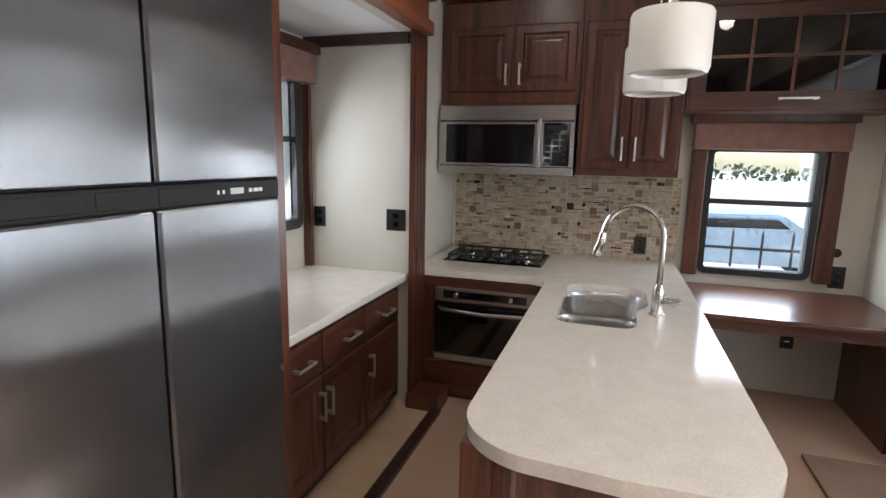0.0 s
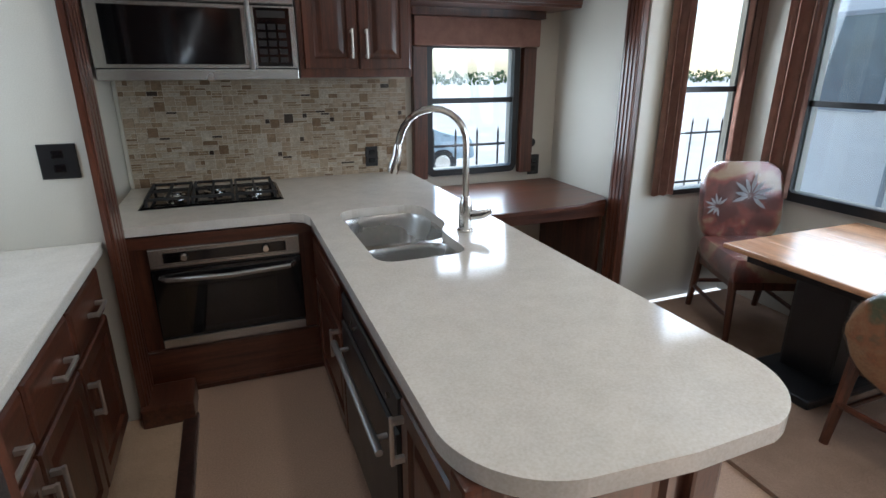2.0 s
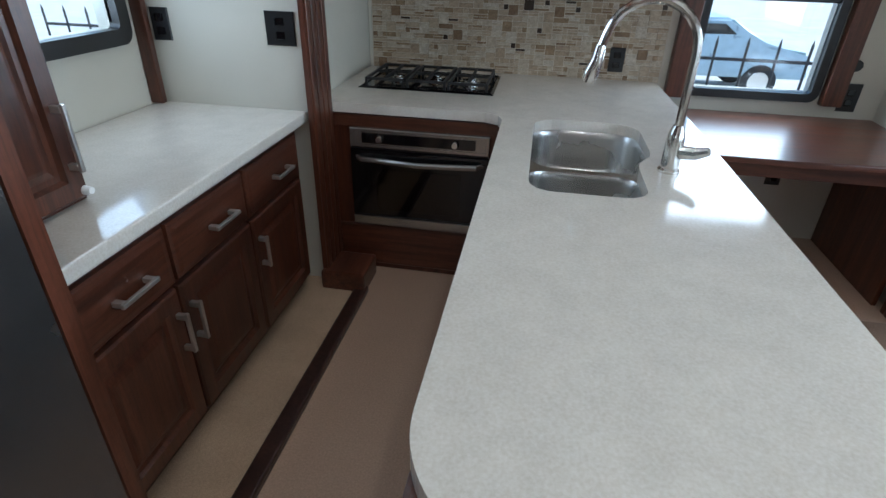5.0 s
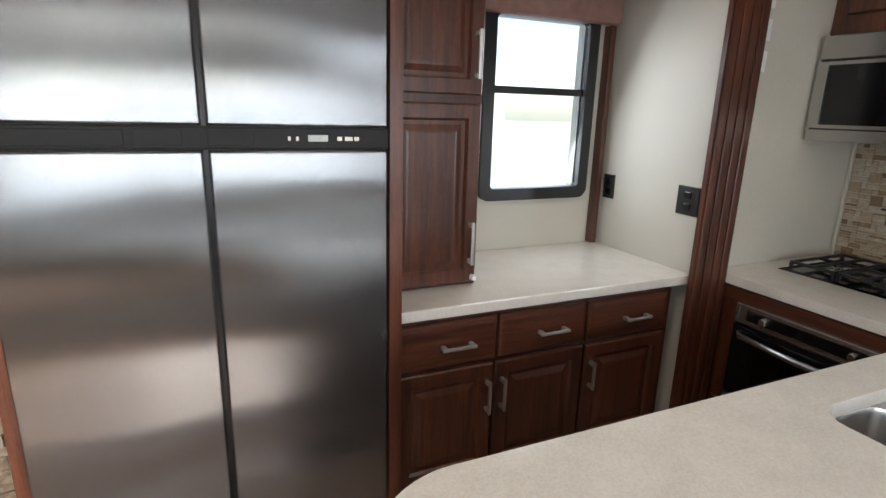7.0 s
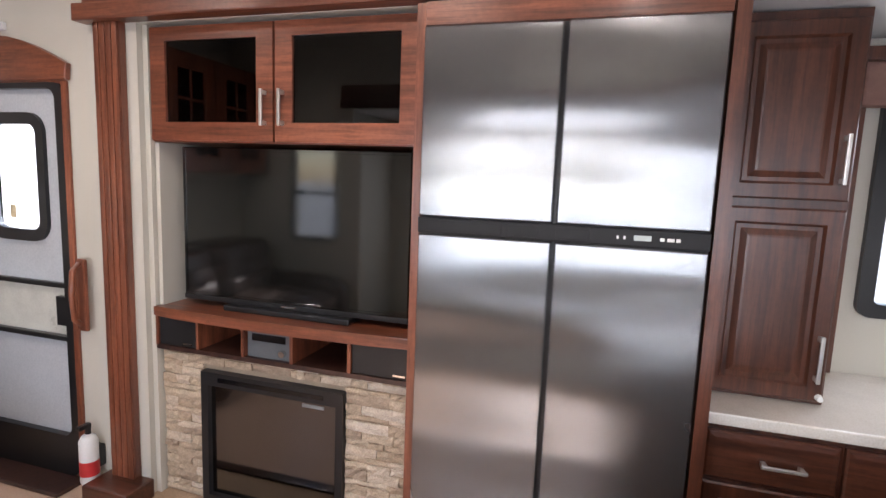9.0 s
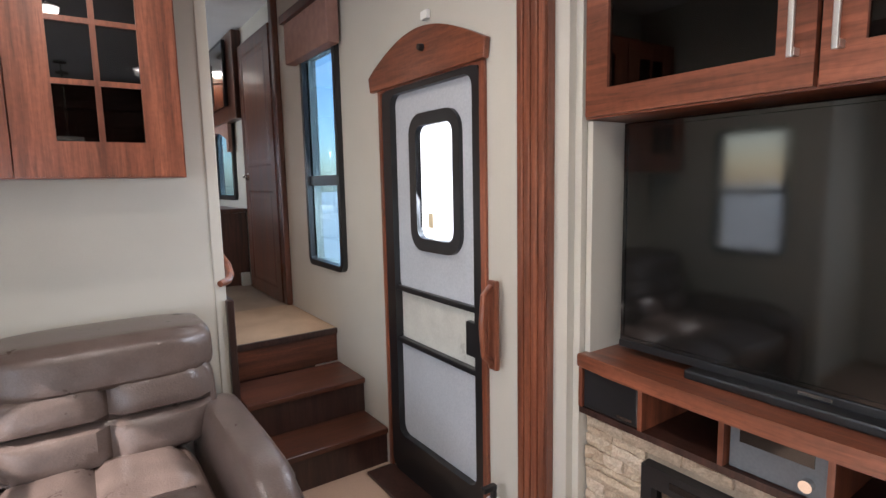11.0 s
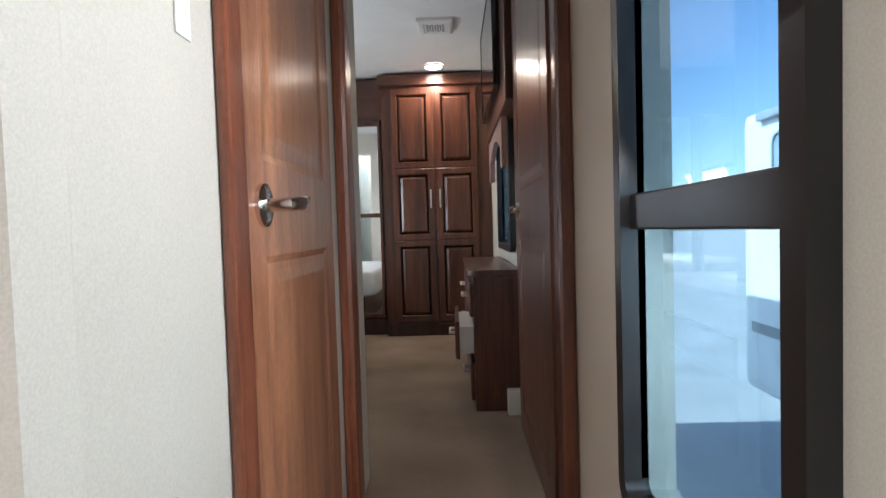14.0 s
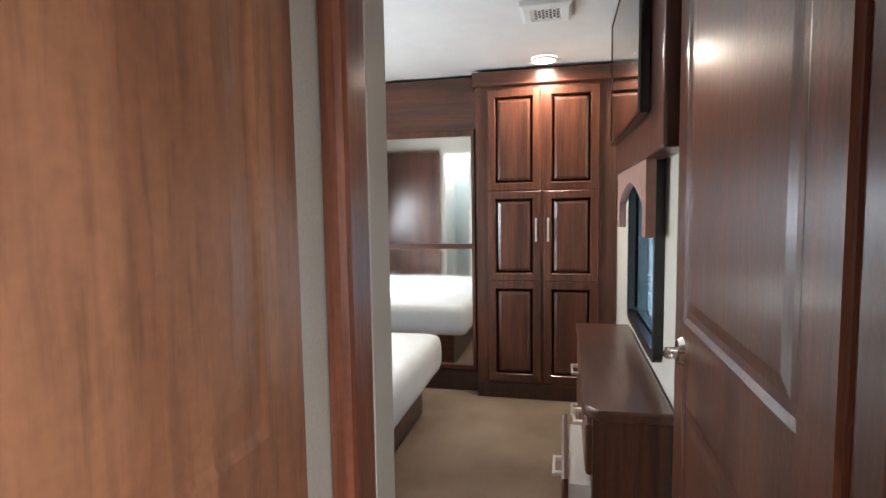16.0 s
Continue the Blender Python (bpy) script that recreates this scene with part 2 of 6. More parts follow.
def thing(name, at, label, category, group="", kind=""):
    ob = new(name)
    ob.location = at
    ROOT[ob] = Vector(at)
    return tagged(ob, label, category, group, kind)


def mesh_of(name, bm, material, base=Vector((0, 0, 0)), smooth=False):
    bmesh.ops.recalc_face_normals(bm, faces=bm.faces)
    bmesh.ops.translate(bm, verts=bm.verts, vec=-base)
    me = bpy.data.meshes.new(name)
    bm.to_mesh(me)
    bm.free()
    if smooth:
        me.shade_smooth()
        me.set_sharp_from_angle(angle=radians(35))
    me.materials.append(material)
    return me


def part(name, bm, material, parent, label="", smooth=False):
    base = ROOT[parent]
    ob = new(name, mesh_of(name, bm, material, base, smooth))
    ob.parent = parent
    ROOT[ob] = base
    if label:
        ob["label"] = label
    return ob


def solo(name, bm, material, label, category, kind="", smooth=False, at=None):
    """A thing of one mesh, with its origin at the middle of its base."""
    xs = [v.co for v in bm.verts]
    if at is None:
        lo = [min(c[i] for c in xs) for i in range(3)]
        hi = [max(c[i] for c in xs) for i in range(3)]
        at = ((lo[0] + hi[0]) / 2, (lo[1] + hi[1]) / 2, lo[2])
    ob = new(name, mesh_of(name, bm, material, Vector(at), smooth))
    ob.location = at
    ROOT[ob] = Vector(at)
    return tagged(ob, label, category, "", kind)


def box(a, b, c, d, e, f, bev=0.0, bm=None, seg=2):
    """A box from x a to b, y c to d, z e to f."""
    bm = bm or bmesh.new()
    vs = [bm.verts.new((x, y, z)) for x in (a, b) for y in (c, d) for z in (e, f)]
    fs = [bm.faces.new([vs[i] for i in q]) for q in ((0, 1, 3, 2), (4, 6, 7, 5), (0, 4, 5, 1), (2, 3, 7, 6), (0, 2, 6, 4), (1, 5, 7, 3))]
    if bev:
        es = list({ed for fc in fs for ed in fc.edges})
        bmesh.ops.bevel(bm, geom=es, offset=bev, segments=seg, profile=0.6, affect="EDGES")
    return bm


def fbox(F, u0, u1, v0, v1, n0, n1, bev=0.0, bm=None):
    p, q = F(u0, v0, n0), F(u1, v1, n1)
    return box(min(p[0], q[0]), max(p[0], q[0]), min(p[1], q[1]), max(p[1], q[1]), min(p[2], q[2]), max(p[2], q[2]), bev, bm)


def rings(F, u0, u1, v0, v1, steps, bm=None, close=True):
    """A panel of nested rectangles; steps are (inset, height)."""
    bm = bm or bmesh.new()
    last = None
    for inset, n in steps:
        r = [bm.verts.new(F(u, v, n)) for u, v in ((u0 + inset, v0 + inset), (u1 - inset, v0 + inset), (u1 - inset, v1 - inset), (u0 + inset, v1 - inset))]
        if last:
            for i in range(4):
                bm.faces.new((last[i], last[(i + 1) % 4], r[(i + 1) % 4], r[i]))
        last = r
    if close:
        bm.faces.new(last)
    return bm


RAISED = ((0, 0), (0, 0.014), (0.006, 0.020), (0.05, 0.020), (0.058, 0.009), (0.072, 0.009), (0.092, 0.017), (0.10, 0.018))
FLATDOOR = ((0, 0), (0, 0.014), (0.006, 0.020), (0.02, 0.020), (0.026, 0.022), (0.03, 0.022))


def tube(pts, r, bm=None, sides=10):
    """A round bar along points."""
    bm = bm or bmesh.new()
    pts = [Vector(p) for p in pts]
    prev, up = None, None
    for i, p in enumerate(pts):
        d = (pts[min(i + 1, len(pts) - 1)] - pts[max(i - 1, 0)]).normalized()
        if up is None:
            up = d.orthogonal().normalized()
        else:
            up = (up - d * up.dot(d)).normalized()
        w = d.cross(up)
        rr = r[i] if isinstance(r, (list, tuple)) else r
        ring = [bm.verts.new(p + (up * math.cos(a) + w * math.sin(a)) * rr) for a in (2 * math.pi * k / sides for k in range(sides))]
        if prev:
            for k in range(sides):
                bm.faces.new((prev[k], prev[(k + 1) % sides], ring[(k + 1) % sides], ring[k]))
        else:
            bm.faces.new(ring)
        prev = ring
    bm.faces.new(prev)
    return bm


def lathe(cx, cy, prof, bm=None, sides=32, squash=1.0, close=True):
    """Turns (radius, z) pairs round a vertical axis."""
    bm = bm or bmesh.new()
    prev = None
    for r, z in prof:
        ring = [bm.verts.new((cx + r * math.cos(a), cy + r * squash * math.sin(a), z)) for a in (2 * math.pi * k / sides for k in range(sides))]
        if prev:
            for k in range(sides):
                bm.faces.new((prev[k], prev[(k + 1) % sides], ring[(k + 1) % sides], ring[k]))
        elif close:
            bm.faces.new(ring)
        prev = ring
    if close:
        bm.faces.new(prev)
    return bm


def prism(outline, z0, z1, bev=0.0, bm=None):
    """A slab from a plan outline."""
    bm = bm or bmesh.new()
    lo = [bm.verts.new((x, y, z0)) for x, y in outline]
    hi = [bm.verts.new((x, y, z1)) for x, y in outline]
    k = len(outline)
    top = bm.faces.new(hi)
    bot = bm.faces.new(lo)
    for i in range(k):
        bm.faces.new((lo[i], lo[(i + 1) % k], hi[(i + 1) % k], hi[i]))
    if bev:
        bmesh.ops.bevel(bm, geom=list(top.edges) + list(bot.edges), offset=bev, segments=3, profile=0.5, affect="EDGES")
    return bm


def arc(cx, cy, r, a0, a1, n=8):
    return [(cx + r * math.cos(radians(a0 + (a1 - a0) * i / n)), cy + r * math.sin(radians(a0 + (a1 - a0) * i / n))) for i in range(n + 1)]


def pull(F, u, v, length, parent, upright=False):
    """A square-ended bar pull on two posts."""
    h = length / 2
    bm = bmesh.new()
    if upright:
        fbox(F, u - 0.006, u + 0.006, v - h, v + h, 0.024, 0.034, 0.003, bm)
        for s in (-1, 1):
            fbox(F, u - 0.007, u + 0.007, v + s * (h - 0.012) - 0.008, v + s * (h - 0.012) + 0.008, -0.001, 0.026, 0.002, bm)
    else:
        fbox(F, u - h, u + h, v - 0.006, v + 0.006, 0.024, 0.034, 0.003, bm)
        for s in (-1, 1):
            fbox(F, u + s * (h - 0.012) - 0.008, u + s * (h - 0.012) + 0.008, v - 0.007, v + 0.007, -0.001, 0.026, 0.002, bm)
    return part("handle", bm, PULLS, parent, "satin nickel bar pull")


def shifted(F, dn):
    return lambda u, v, n: F(u, v, n + dn)


def door_leaf(F, u0, u1, v0, v1, parent, material, pulls=(), name="door", steps=RAISED):
    d = part(name, rings(F, u0, u1, v0, v1, steps), material, parent)
    for u, v, ln, up in pulls:
        pull(shifted(F, 0.02), u, v, ln, d, up)
    return d


def wall_with_holes(name, F, u0, u1, v0, v1, thick, holes, material, label):
    """A wall of true thickness (away from the room) with rectangular openings through it."""
    us = sorted({u0, u1, *[h[0] for h in holes], *[h[1] for h in holes]})
    vs = sorted({v0, v1, *[h[2] for h in holes], *[h[3] for h in holes]})
    bm = bmesh.new()
    grid = {}

    def vert(i, j, k):
        if (i, j, k) not in grid:
            grid[i, j, k] = bm.verts.new(F(us[i], vs[j], -thick * k))
        return grid[i, j, k]

    def solid(i, j):
        if not (0 <= i < len(us) - 1 and 0 <= j < len(vs) - 1):
            return False
        cu, cv = (us[i] + us[i + 1]) / 2, (vs[j] + vs[j + 1]) / 2
        return not any(h[0] < cu < h[1] and h[2] < cv < h[3] for h in holes)

    for i in range(len(us) - 1):
        for j in range(len(vs) - 1):
            if not solid(i, j):
                continue
            for k in (0, 1):
                bm.faces.new([vert(i, j, k), vert(i + 1, j, k), vert(i + 1, j + 1, k), vert(i, j + 1, k)])
            for di, dj, a, b in ((-1, 0, (i, j), (i, j + 1)), (1, 0, (i + 1, j), (i + 1, j + 1)), (0, -1, (i, j), (i + 1, j)), (0, 1, (i, j + 1), (i + 1, j + 1))):
                if not solid(i + di, j + dj):
                    bm.faces.new([vert(*a, 0), vert(*b, 0), vert(*b, 1), vert(*a, 1)])
    ob = new(name, mesh_of(name, bm, material))
    ROOT[ob] = Vector((0, 0, 0))
    return tagged(ob, label, "wall", "", "structure")


def outlet(F, u, v, w=0.075, h=0.118, sockets=True):
    at = F(u, v - h / 2, 0)
    o = thing("wall_outlet", at, "small black plastic wall outlet", "outlet", "black wall outlets")
    part("plate", rings(F, u - w / 2, u + w / 2, v - h / 2, v + h / 2, ((0, 0), (0, 0.004), (0.003, 0.007), (0.01, 0.007))), BLACK, o)
    if sockets:
        for s in (-1, 1):
            part("socket", fbox(F, u - 0.017, u + 0.017, v + s * 0.024 - 0.014, v + s * 0.024 + 0.014, 0.0065, 0.010, 0.003), BLACKGLASS, o)
    return o


def rounded(u0, u1, v0, v1, r, n=6):
    out = []
    for cu, cv, a in ((u1 - r, v1 - r, 0), (u0 + r, v1 - r, 90), (u0 + r, v0 + r, 180), (u1 - r, v0 + r, 270)):
        out += arc(cu, cv, r, a, a + 90, n)
    return out


def rounded_frame(F, outer, inner, n0, n1, bm=None):
    """A frame between two outlines of as many points."""
    bm = bm or bmesh.new()
    k = len(outer)
    rows = [[bm.verts.new(F(*p, n)) for p in o] for o, n in ((outer, n0), (outer, n1), (inner, n1), (inner, n0))]
    for a in range(4):
        A, B = rows[a], rows[(a + 1) % 4]
        for i in range(k):
            bm.faces.new((A[i], A[(i + 1) % k], B[(i + 1) % k], B[i]))
    return bm


def rv_window(name, F, u0, u1, v0, v1, label, glass=None, bar=0.5, depth=0.03, r=0.05, fw=0.045, thick=0.016):
    """A black-framed window with a cross bar, its ring standing proud of the wall."""
    w = new(name)
    w.location = F((u0 + u1) / 2, v0, 0)
    ROOT[w] = Vector(w.location)
    tagged(w, label, "window", "", "structure")
    part("window_frame", rounded_frame(F, rounded(u0 - fw, u1 + fw, v0 - fw, v1 + fw, r), rounded(u0, u1, v0, v1, r * 0.4), -0.012, depth), BLACK, w, smooth=True)
    if bar:
        vb = v0 + (v1 - v0) * bar
        part("cross_bar", fbox(F, u0 - 0.002, u1 + 0.002, vb - thick, vb + thick, -0.012, 0.014, 0.004), BLACK, w)
        spans = ((v0, vb), (vb, v1))
    else:
        spans = ((v0, v1),)
    for a, b in spans:
        p = part("pane", fbox(F, u0 - 0.01, u1 + 0.01, a - 0.008, b + 0.008, -0.010, -0.006), glass or GLASS, w)
        p.visible_shadow = False
    return w


# ---- structure ----
XL, XR, YR, YF, ZC = -0.81, 1.72, 3.76, -2.40, 2.72
LW, RW, BACK = left(XL), right(XR), rear(YR)


def plate(name, a, b, c, d, e, f, material, label, category):
    bm = box(a, b, c, d, e, f)
    ob = new(name, mesh_of(name, bm, material))
    ROOT[ob] = Vector((0, 0, 0))
    return tagged(ob, label, category, "", "structure")


plate("floor", -0.68, XR + 0.1, -2.6, YR + 0.1, -0.1, 0.0, VINYL, "light beige vinyl floor of the living area and kitchen", "floor")
plate("floor_entry", XL - 0.1, -0.68, -2.6, -0.9, -0.1, 0.0, VINYL, "light beige vinyl floor beside the entry door", "floor")
plate("floor_corner", XL - 0.1, -0.68, 2.79, YR + 0.1, -0.1, 0.0, VINYL, "light beige vinyl floor beside the oven", "floor")
plate("floor_slide_kitchen", -1.6, -0.66, -0.9, 2.79, -0.1, 0.02, LANDCARPET, "beige carpet floor of the slide-out ledge", "floor")
plate("floor_slide_dining", 1.25, 2.75, -1.2, 2.93, 0.001, 0.02, CARPET, "brown carpet floor of the dining slide-out", "floor")
plate("floor_bedroom", -0.95, XR + 0.1, -8.0, -3.43, 0.4, 0.585, BEDCARPET, "soft beige carpet floor of the bedroom", "floor")
plate("ceiling", XL - 0.2, XR + 0.15, YF - 0.1, YR + 0.1, ZC, ZC + 0.08, CEIL, "plain white ceiling panels", "ceiling")
plate("ceiling_bedroom", -1.0, XR + 0.15, -8.0, YF - 0.1, ZC, ZC + 0.08, CEIL, "plain white bedroom ceiling", "ceiling")
plate("ceiling_slide_kitchen", -1.6, XL - 0.06, -0.95, 2.85, 2.1, 2.16, CEIL, "white ceiling of the kitchen slide-out", "ceiling")
plate("ceiling_slide_dining", XR + 0.06, 2.8, -1.3, 3.1, 2.1, 2.16, CEIL, "white ceiling of the dining slide-out", "ceiling")

DOOR_Y = (-1.95, -1.212)
wall_with_holes("wall_left", LW, -8.0, 2.80, 0.0, ZC, 0.06,
                [(-0.80, 2.786, 0.0, 2.1), (DOOR_Y[0], DOOR_Y[1], 0.0, 1.89), (-2.905, -2.455, 0.985, 2.2), (-5.45, -4.75, 1.36, 2.0)], WALL, "cream vinyl-covered side wall with the entry door")
wall_with_holes("wall_kitchen", left(-0.865), 2.805, YR + 0.06, 0.0, ZC, 0.05, [], WALL, "cream wall beside the oven and microwave")
wall_with_holes("wall_rear", BACK, -0.865, XR, 0.0, ZC, 0.06, [(0.83, 1.385, 0.79, 1.52)], WALL, "cream vinyl-covered rear wall with a window")
wall_with_holes("wall_right", RW, -8.0, YR + 0.06, 0.0, ZC, 0.06, [(-1.1, 2.93, 0.0, 2.1), (-1.80, -1.36, 0.92, 1.75), (-5.5, -4.5, 1.38, 2.0)], WALL, "cream vinyl-covered side wall at the dining slide-out")
wall_with_holes("wall_front", front(YF), -0.135, XR, 0.0, ZC, 0.05, [], WALL, "cream wall between living area and bathroom")
wall_with_holes("wall_hall", right(-0.135), -3.90, YF - 0.001, 0.0, ZC, 0.04, [(-3.52, -2.858, 0.59, 2.5)], WALL, "cream hallway wall with the bathroom door")
wall_with_holes("wall_bedroom", front(-3.85), -0.095, XR, 0.4, ZC, 0.05, [(0.58, 0.88, 0.585, 2.45)], WALL, "cream bedroom wall with an open doorway")
wall_with_holes("wall_bedroom_front", front(-6.95), -0.95, XR, 0.4, ZC, 0.06, [], WALL, "bedroom end wall behind the closets")
# slide-out boxes
wall_with_holes("wall_slide_kitchen_back", left(-1.47), -0.9, 2.85, 0.0, 2.12, 0.06, [(2.13, 2.62, 1.09, 1.84)], WALL, "cream back wall of the kitchen slide-out with a window")
wall_with_holes("wall_slide_kitchen_end", rear(2.78), -1.53, -0.795, 0.0, 2.12, 0.05, [], WALL, "cream end wall of the kitchen slide-out")
wall_with_holes("wall_slide_tv_end", front(-0.775), -1.53, -0.84, 0.0, 2.12, 0.04, [], WALL, "cream end wall beside the television cabinet")
wall_with_holes("wall_slide_dining_end", rear(3.0), XR + 0.06, 2.66, 0.0, 2.12, 0.05, [(2.06, 2.47, 0.72, 1.86)], WALL, "cream end wall of the dining slide-out with a window")
wall_with_holes("wall_slide_dining_side", right(2.6), -1.2, 3.0, 0.0, 2.12, 0.06, [(-0.7, 0.5, 0.74, 1.75), (0.72, 2.62, 0.74, 1.75)], WALL, "cream outer wall of the dining slide-out with wide windows")
wall_with_holes("wall_slide_dining_end_far", front(-1.15), XR + 0.06, 2.66, 0.0, 2.12, 0.05, [], WALL, "cream far end wall of the dining slide-out")

# trim round the slide-out openings
def fluted(name, F, u0, u1, v0, v1, n1, material, label):
    w = (u1 - u0) / 6
    bm = fbox(F, u0, u1, v0, v1, 0.003, n1 * 0.75)
    for k in (0.1, 1.6, 3.1, 4.6):
        fbox(F, u0 + w * k, u0 + w * (k + 1.3), v0, v1, n1 * 0.7, n1, 0.006, bm)
    return solo(name, bm, material, label, "trim", "structure", at=(0, 0, 0))


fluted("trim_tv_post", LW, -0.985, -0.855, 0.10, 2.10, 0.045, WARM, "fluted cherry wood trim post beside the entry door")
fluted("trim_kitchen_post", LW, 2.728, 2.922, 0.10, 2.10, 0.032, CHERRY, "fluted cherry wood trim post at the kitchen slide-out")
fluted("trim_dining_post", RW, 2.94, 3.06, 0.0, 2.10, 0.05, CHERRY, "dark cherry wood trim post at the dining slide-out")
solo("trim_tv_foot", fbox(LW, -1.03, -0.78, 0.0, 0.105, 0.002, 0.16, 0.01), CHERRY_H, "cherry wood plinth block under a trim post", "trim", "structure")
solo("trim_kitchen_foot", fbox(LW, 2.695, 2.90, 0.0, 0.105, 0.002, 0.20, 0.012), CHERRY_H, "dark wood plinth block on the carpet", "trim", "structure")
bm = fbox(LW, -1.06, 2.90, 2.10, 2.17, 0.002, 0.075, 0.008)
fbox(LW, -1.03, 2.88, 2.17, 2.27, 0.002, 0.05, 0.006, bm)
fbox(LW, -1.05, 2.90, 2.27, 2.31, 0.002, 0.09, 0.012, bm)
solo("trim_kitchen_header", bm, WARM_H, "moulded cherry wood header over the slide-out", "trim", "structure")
bm = fbox(RW, -1.2, 3.10, 2.10, 2.17, 0.002, 0.075, 0.008)
fbox(RW, -1.2, 3.08, 2.17, 2.30, 0.002, 0.05, 0.006, bm)
solo("trim_dining_header", bm, CHERRY_H, "moulded cherry wood header over the dining slide-out", "trim", "structure")
solo("trim_slide_threshold", box(-0.66, -0.60, -0.78, 2.735, 0.001, 0.032, 0.008), DARKWOOD, "dark wood threshold strip along the slide-out", "trim", "structure")
solo("trim_slide_ceiling", box(-1.468, -0.83, 2.755, 2.778, 2.04, 2.098, 0.004), DARKWOOD, "thin dark trim under the slide-out ceiling", "trim", "structure")

# ---- windows ----
rv_window("window_1", BACK, 0.83, 1.385, 0.79, 1.52, "black-framed window over the desk", bar=0.58, fw=0.04)
rv_window("window_2", left(-1.47), 2.13, 2.62, 1.09, 1.84, "black-framed window over the side counter", bar=0.59, fw=0.055)
rv_window("window_3", LW, -2.905, -2.455, 0.985, 2.2, "tall black-framed tinted hallway window", TINT, bar=0.40, fw=0.035, thick=0.03)
rv_window("window_4", rear(3.0), 2.06, 2.47, 0.72, 1.86, "black-framed window beside the dining chair", bar=0.5, fw=0.03)
rv_window("window_5", right(2.6), 0.72, 2.62, 0.74, 1.75, "wide black-framed dining window", bar=0.48, fw=0.05)
rv_window("window_6", right(2.6), -0.7, 0.5, 0.74, 1.75, "wide black-framed living room window", bar=0.48, fw=0.05)
rv_window("window_7", LW, -5.45, -4.75, 1.36, 2.0, "small bedroom window over the dresser", TINT, bar=0, fw=0.04)

rv_window("window_9", RW, -1.80, -1.36, 0.92, 1.75, "narrow black-framed window beside the sofa", bar=0.5, fw=0.03)
rv_window("window_8", RW, -5.5, -4.5, 1.38, 2.0, "bedroom window over the bed", TINT, bar=0, fw=0.04)


# ---- kitchen ----
def arch_pts(u0, u1, v, rise, n=10):
    return [(u0 + (u1 - u0) * i / n, v + rise * math.sin(math.pi * i / n)) for i in range(n + 1)]


slab_z = (0.76, 0.80)
outline = [(-0.862, 2.93), (-0.14, 2.93), (-0.085, 2.90), (-0.065, 2.84)] + arc(0.14, 1.32, 0.21, 180, 262, 18) + [(0.32, 1.095)] + arc(0.465, 1.30, 0.205, 282, 360, 18) + [(0.668, 3.0), (0.655, 3.756), (-0.862, 3.756)]
SINK_A = rounded(0.05, 0.452, 2.462, 2.905, 0.10, 5)
SINK_B = rounded(0.05, 0.392, 2.155, 2.432, 0.07, 5)
SINK_CUT = arc(0.128, 2.233, 0.07, 180, 270, 5) + arc(0.315, 2.233, 0.07, 270, 360, 5) + [(0.386, 2.40), (0.392, 2.45), (0.412, 2.49), (0.435, 2.53), (0.445, 2.58)] + arc(0.345, 2.80, 0.10, 0, 90, 5) + arc(0.158, 2.80, 0.10, 90, 180, 5)


def cut_slab(outline, holes, z0, z1, bev):
    """A slab with openings: the top and bottom are filled between loops."""
    bm = bmesh.new()
    for z in (z0, z1):
        edges = []
        for loop in [outline, *holes]:
            vs = [bm.verts.new((x, y, z)) for x, y in loop]
            edges += [bm.edges.new((vs[i], vs[(i + 1) % len(vs)])) for i in range(len(vs))]
        bmesh.ops.triangle_fill(bm, use_beauty=True, use_dissolve=False, edges=edges)
    bm.verts.ensure_lookup_table()
    total = len(bm.verts) // 2
    start = 0
    for loop in [outline, *holes]:
        k = len(loop)
        for i in range(k):
            a, b = start + i, start + (i + 1) % k
            bm.faces.new((bm.verts[a], bm.verts[b], bm.verts[total + b], bm.verts[total + a]))
        start += k
    bmesh.ops.remove_doubles(bm, verts=bm.verts, dist=0.0005)
    return bm


worktop = solo("kitchen_worktop", cut_slab(outline, [SINK_CUT], *slab_z, 0), QUARTZ, "cream quartz worktop running on as a rounded peninsula", "worktop", at=(0.3, 2.2, 0.755))
bv = worktop.modifiers.new("edge", "BEVEL")
bv.width, bv.segments, bv.limit_method, bv.angle_limit = 0.008, 3, "ANGLE", radians(60)

sink = thing("kitchen_sink", (0.3, 2.55, 0.60), "stainless steel double-bowl undermount sink in the worktop", "sink")
for nm, loop, depth, cx, cy in (("bowl", SINK_A, 0.21, 0.251, 2.6835), ("bowl", SINK_B, 0.18, 0.221, 2.2935)):
    bm = bmesh.new()
    prev = None
    for s, z in ((1.0, 0.758), (0.985, 0.752), (0.972, 0.73), (0.95, 0.795 - depth + 0.04), (0.925, 0.795 - depth + 0.015), (0.87, 0.795 - depth + 0.003), (0.5, 0.795 - depth), (0.12, 0.793 - depth)):
        ring = [bm.verts.new((cx + (x - cx) * s, cy + (y - cy) * s, z)) for x, y in loop]
        if prev:
            for i in range(len(ring)):
                bm.faces.new((prev[i], prev[(i + 1) % len(ring)], ring[(i + 1) % len(ring)], ring[i]))
        prev = ring
    bm.faces.new(prev)
    bowl = part(nm, bm, BOWL, sink, "brushed steel bowl", True)
    part("drain", lathe(cx, cy, ((0.042, 0.794 - depth), (0.042, 0.799 - depth), (0.03, 0.798 - depth), (0.028, 0.795 - depth)), sides=20), CHROME, bowl, "round drain strainer", True)

